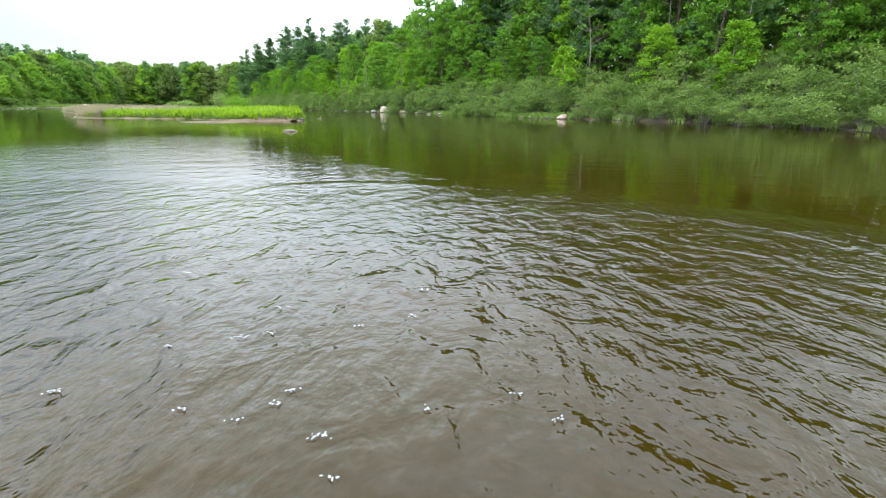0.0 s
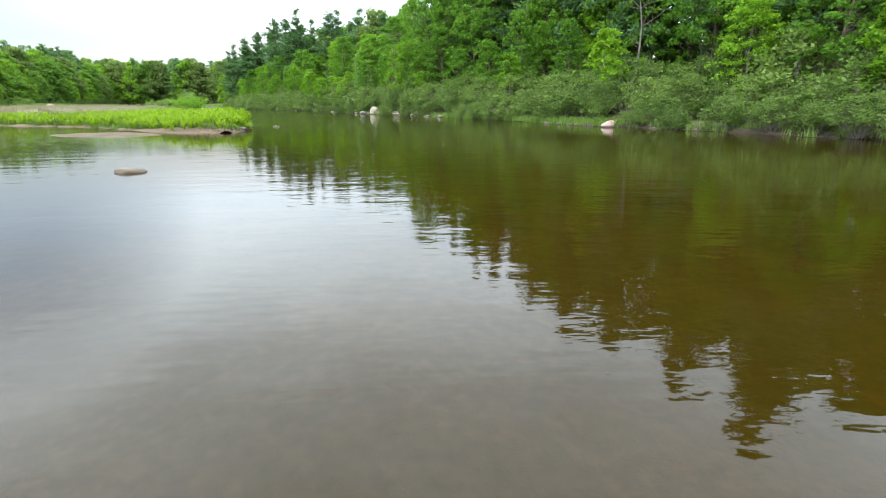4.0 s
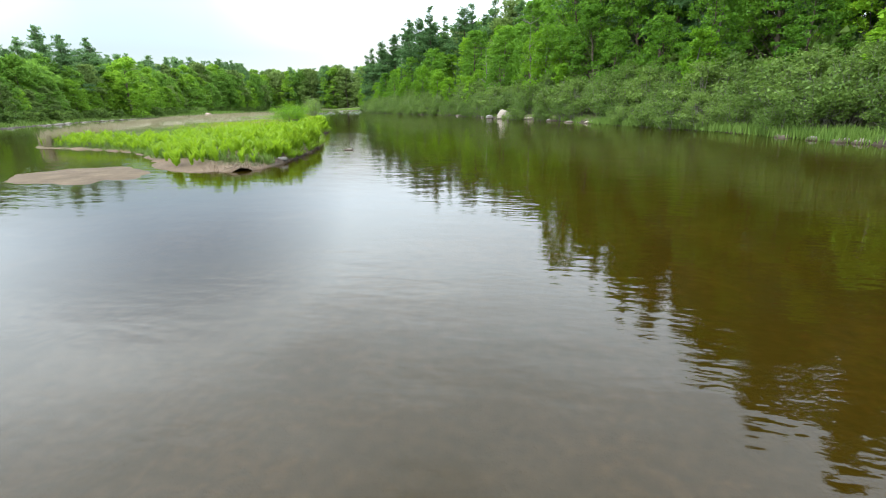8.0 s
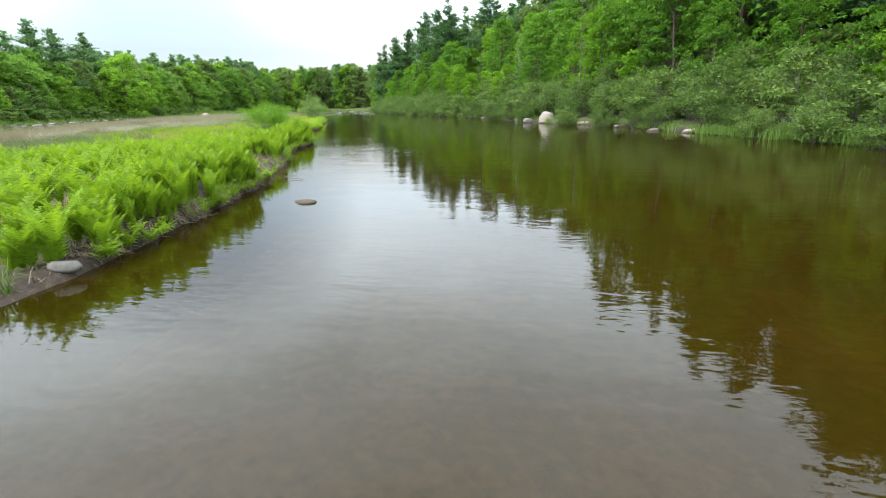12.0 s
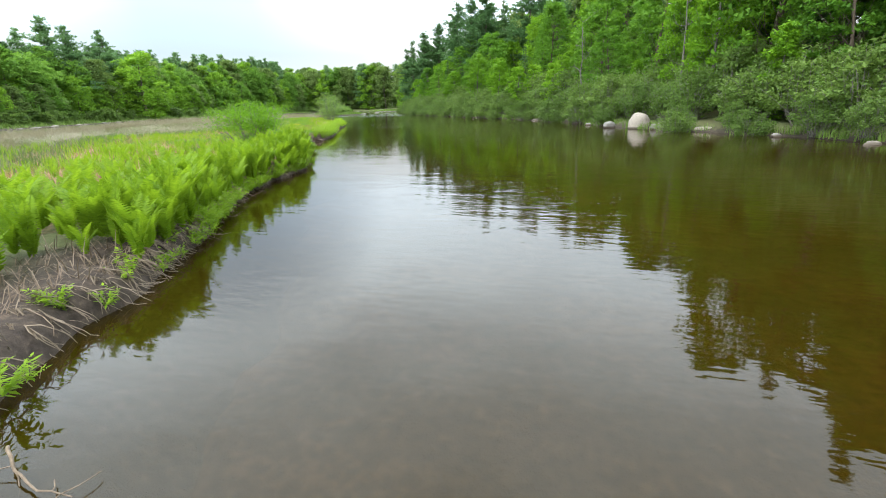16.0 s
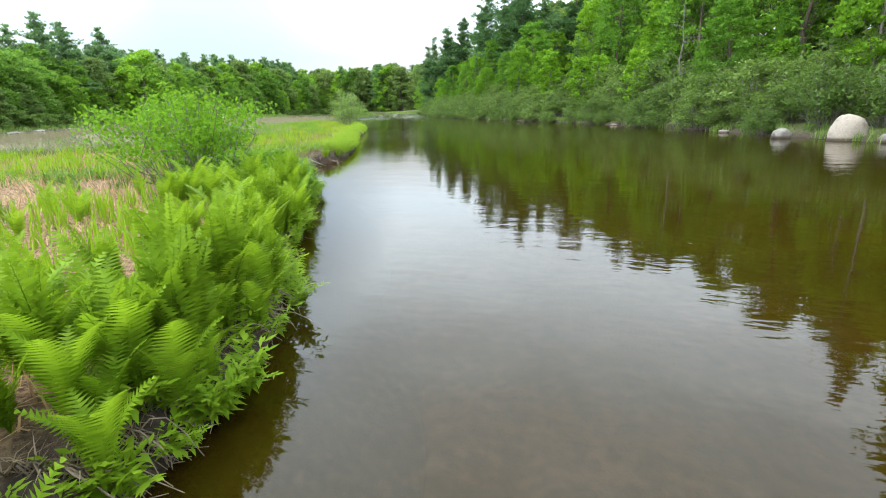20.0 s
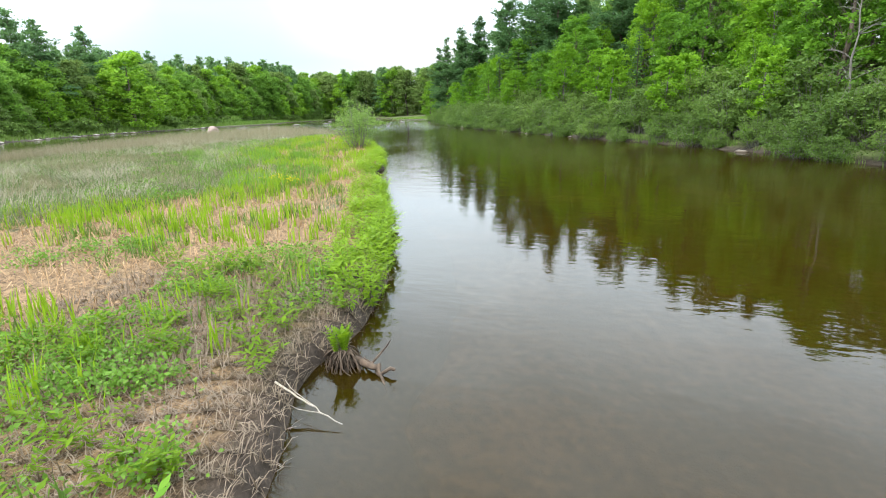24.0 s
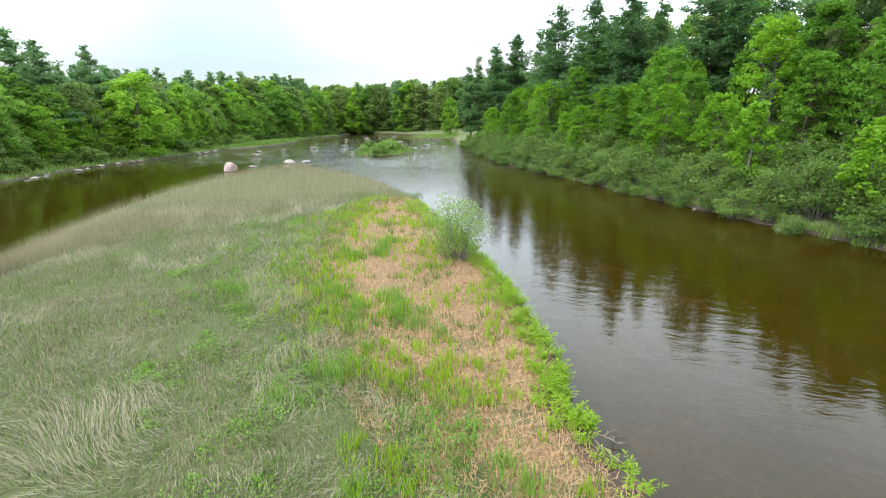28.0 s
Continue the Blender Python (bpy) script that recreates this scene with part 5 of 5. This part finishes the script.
def sand_mat():
    k = Mat("wet_sand")
    p = k.pos()
    n1, n2 = k.noise(1.1, 5.0, 0.6, p), k.noise(12.0, 4.0, 0.6, p)
    col = k.ramp(k.math("ADD", k.math("MULTIPLY", n1, 0.6), k.math("MULTIPLY", n2, 0.4)), (0.32, (0.05, 0.034, 0.021)), (0.5, (0.085, 0.06, 0.038)), (0.66, (0.125, 0.092, 0.06)))
    return k.surface(col, 0.85, k.bump(n2, 0.3, 0.02), 0.15)


SAND = sand_mat()
mound("sand_bar", -19.0, 41.3, 4.6, 2.5, 160, 0.06, SAND, 3.3, "flat bar of wet brown sand before the island", "sand bar", 0.3)
mound("far_islet", -101, 195, 6.5, 12, 25, 0.6, GROUND, 5.1, "small grassy islet among the rapids", "islet")
mound("gravel_bar", -124, 285, 9, 18, 30, 0.7, GROUND, 8.1, "grassy gravel bar at the bend", "bar")
mound("meadow_bar", -175, 234, 7, 26, 20, 1.1, GROUND, 6.4, "low yellow-green grassy bar by the far shore", "bar")
ISLET_SHRUB = tree_kind("willow_shrub", (Buf(), *shrub(97, 2.6, 2.0, 30, 30, 0.26, 0.5, 0.2)), LEAF_WILLOW, BARK_GREY, "pale green willow shrub on a grassy river bar", "shrub", "shrubs on the river bars")
for k in range(24):
    q, e = rng4.normal() * 5.5, rng4.normal() * 2.2
    put(ISLET_SHRUB, -102 - 0.42 * q + e, 196 + 0.9 * q, 0.3, rng4.uniform(0.55, 1.15), k * 50)
for k in range(9):
    put(ISLET_SHRUB, -182 + rng4.normal() * 2.0, 226 + rng4.normal() * 5.0, 0.4, rng4.uniform(0.8, 1.5), k * 70)


def around(n, rng, cx, cy, sx, sy, turn, z):
    q = rng.normal(size=(n, 2)) * np.array([sx, sy])
    c, s = math.cos(radians(turn)), math.sin(radians(turn))
    return np.c_[cx + c * q[:, 0] - s * q[:, 1], cy + s * q[:, 0] + c * q[:, 1], np.full(n, z)]


blades(around(3500, grng, -101, 195, 3.2, 6, 25, 0.3), 0.8, 0.12, 0.3, SEDGE, "islet_grass", "bright grass on the islet", "grass", grng)
blades(around(7000, grng, -175, 234, 3.0, 11, 20, 0.6), 1.2, 0.16, 0.3, SEDGE, "bar_grass", "yellow-green grass on the far bar", "grass", grng)
blades(around(6000, grng, -124, 285, 4.0, 8, 30, 0.3), 0.8, 0.16, 0.3, SEDGE, "bend_grass", "yellow-green grass at the river bend", "grass", grng)


def bank_points(n, curve, rng, a, b, d0, d1):
    """n places between arc lengths a and b, d0 to d1 metres to the right of a bank."""
    s_all = np.r_[0, np.cumsum(np.linalg.norm(np.diff(curve, axis=0), axis=1))]
    t = unit(np.gradient(curve, axis=0))
    i = np.clip(np.searchsorted(s_all, rng.uniform(a, b, n)), 0, len(curve) - 1)
    d = rng.uniform(d0, d1, n)
    P = curve[i] + d[:, None] * np.c_[t[i, 1], -t[i, 0]] + rng.normal(size=(n, 2)) * 0.4
    return np.c_[P, np.maximum(0.0, np.abs(d) * 0.28 - 0.02)]


blades(bank_points(9000, RB, grng, 112, 140, -0.5, 0.9), 0.55, 0.035, 0.3, SEDGE, "shore_sedge", "strip of yellow-green sedge along the shore", "grass", grng)
blades(tufts(bank_points(640, RB, grng, 60, 300, -0.15, 1.2), 40, grng, 0.22), 0.5, 0.035, 0.4, SEDGE, "shore_grass", "scattered grass along the muddy shore", "grass", grng)
blades(bank_points(16000, LB, grng, 120, 420, -6.5, -0.3), 0.7, 0.14, 0.35, SEDGE, "far_bank_grass", "green grass on the far bank", "grass", grng)

# ---- dead wood at the island's edge ----


def branch(pts, r, mat, label, twigs=0, seed=0, reach=0.5):
    """A bent dead branch; each twig is a part of it."""
    rng = np.random.default_rng(seed)
    b = Buf()
    P = spline(pts, 12)
    P = P + rng.normal(size=P.shape) * r * 0.5
    b.tube(P, np.linspace(r, r * 0.35, 12), 6)
    ob = tagged(new("driftwood", b.mesh("driftwood", mat, True)), label, "driftwood")
    for k in range(twigs):
        i, t = rng.integers(3, 11), Buf()
        stem(t, rng, P[i], P[i] + unit(rng.normal(size=3) * np.array([1, 1, 0.5])) * rng.uniform(0.4, 1.2) * reach, r * 0.4, 0.004, 0.1, 5, 4)
        part("twig", t.mesh("twig", mat, True), ob)
    return ob


branch([(-31.95, 80.0, 0.3), (-31.5, 79.95, 0.18), (-31.05, 79.9, 0.05)], 0.014, DEADWOOD, "bleached forked branch lying over the bank", seed=1, twigs=2)
WET_ROOT = bark_mat("wet_root", (0.04, 0.028, 0.02), (0.15, 0.105, 0.075))
tuss = Buf()
for k in range(160):
    a, q = rng4.uniform(0, 2 * math.pi), rng4.uniform(0.1, 1.0)
    foot = np.array([-31.72 + math.cos(a) * 0.32 * q, 80.98 + math.sin(a) * 0.24 * q, -0.05])
    stem(tuss, rng4, (-31.72 + math.cos(a) * 0.12 * q, 80.98 + math.sin(a) * 0.1 * q, 0.26), foot, 0.012, 0.006, 0.12, 5, 4)
tussock = new("root_tussock")
part("root_mat", tuss.mesh("root_mat", WET_ROOT, True), tussock)
sprig = Buf()
for k in range(5):
    scatter_fern(sprig, (-31.72 + rng4.normal() * 0.06, 80.98 + rng4.normal() * 0.06, 0.2), 0.36, rng4, 6, 10)
part("sprig", sprig.mesh("sprig", FERN), tussock, "young green fronds")
tagged(tussock, "brown root clump with green fronds standing in the shallows", "tussock")
branch([(-31.65, 80.98, 0.08), (-31.45, 81.02, 0.11), (-31.25, 80.98, 0.04), (-31.02, 81.0, 0.07)], 0.06, WET_ROOT, "gnarled root reaching into the water", seed=2, twigs=4)
branch([(-40.5, 96.7, 0.2), (-39.9, 96.25, 0.14), (-39.3, 95.6, 0.04)], 0.05, ROOT, "dark waterlogged branch at the bank", seed=3, twigs=3)
branch([(-40.7, 97.0, 0.2), (-40.3, 96.9, 0.24), (-39.8, 96.9, 0.1)], 0.03, ROOT, "dead twiggy branch on the bank", seed=4, twigs=6)
branch([(-20.9, 61.8, 0.3), (-20.7, 61.95, 0.18), (-20.5, 62.1, 0.04)], 0.009, ROOT, "thin dead branch hanging over the water", seed=5, twigs=2)
branch([(-15.6, 54.1, 0.10), (-15.2, 53.95, 0.04), (-14.85, 54.0, 0.02)], 0.012, ROOT, "grey brown stick lying in the shallows", seed=6, twigs=5, reach=0.22)
branch([(-30.9, 76.0, 0.6), (-30.2, 76.5, 0.5), (-29.6, 76.9, 0.28), (-29.2, 77.2, 0.1)], 0.011, ROOT, "thin grey branch fallen across the bank", seed=7, twigs=5)
branch([(-31.1, 76.8, 0.6), (-30.4, 77.4, 0.38), (-29.9, 77.9, 0.15)], 0.009, ROOT, "thin grey branch fallen across the bank", seed=8, twigs=4)
# hanging roots and dead stalks of the cut bank, in bunches
STALK = bark_mat("dead_stalk", (0.11, 0.08, 0.055), (0.34, 0.27, 0.20))
hang = Buf()
hr = np.random.default_rng(77)
for c in range(150):
    y0, many = hr.uniform(46, 78.2), int(hr.integers(6, 30))
    for k in range(many):
        y = y0 + hr.normal() * 0.22
        p = on_island(u_at(y), hr.uniform(0.12, 0.45))
        i = int(u_at(y) * (NU - 1))
        o = (IR[i] - IL[i]) / ISL_LEN[i]
        e = p + np.array([o[0], o[1], 0]) * hr.uniform(0.02, 0.34) + np.array([hr.normal() * 0.1, hr.normal() * 0.1, -p[2] * hr.uniform(0.7, 1.0) + hr.uniform(-0.03, 0.05)])
        stem(hang, hr, p + np.array([0, 0, 0.05]), e, 0.007, 0.003, 0.16, 5, 3)
tagged(new("bank_roots", hang.mesh("bank_roots", STALK)), "tangle of brown roots and dead stalks on the cut bank", "roots", kind="stuff")
# flecks of foam on the riffle
fr = np.random.default_rng(88)
fb = Buf()
for k in range(22):
    c = np.array([fr.normal() * 0.7 - 0.7, 1.3 + abs(fr.normal()) * 1.1, 0.006])
    n = fr.integers(4, 12)
    pos = c + fr.normal(size=(n, 3)) * np.array([0.022, 0.012, 0.0])
    q = leaf_quads(fr, pos, 0.016, 9.0, 0.6)
    q[:, :, 2] = 0.008 + 0.004 * fr.uniform(size=(n, 1))
    fb.quads(q)
for k in range(520):
    a = fr.uniform(0, 1)
    c = np.array([-2.7 + 2.8 * a, 8.75 + 0.5 * math.sin(a * 2.6) + 0.05 * math.sin(a * 19) + fr.normal() * 0.025, 0.0])
    q = leaf_quads(fr, c + fr.normal(size=(3, 3)) * np.array([0.04, 0.02, 0.0]), 0.016, 9.0, 0.5)
    q[:, :, 2] = 0.004 + 0.004 * fr.uniform(size=(3, 1))
    if math.sin(a * 23) + fr.normal() * 0.4 > -0.2:
        fb.quads(q)
tagged(new("foam_flecks", fb.mesh("foam_flecks", FOAM)), "white flecks of foam drifting on the riffle", "foam", kind="stuff")
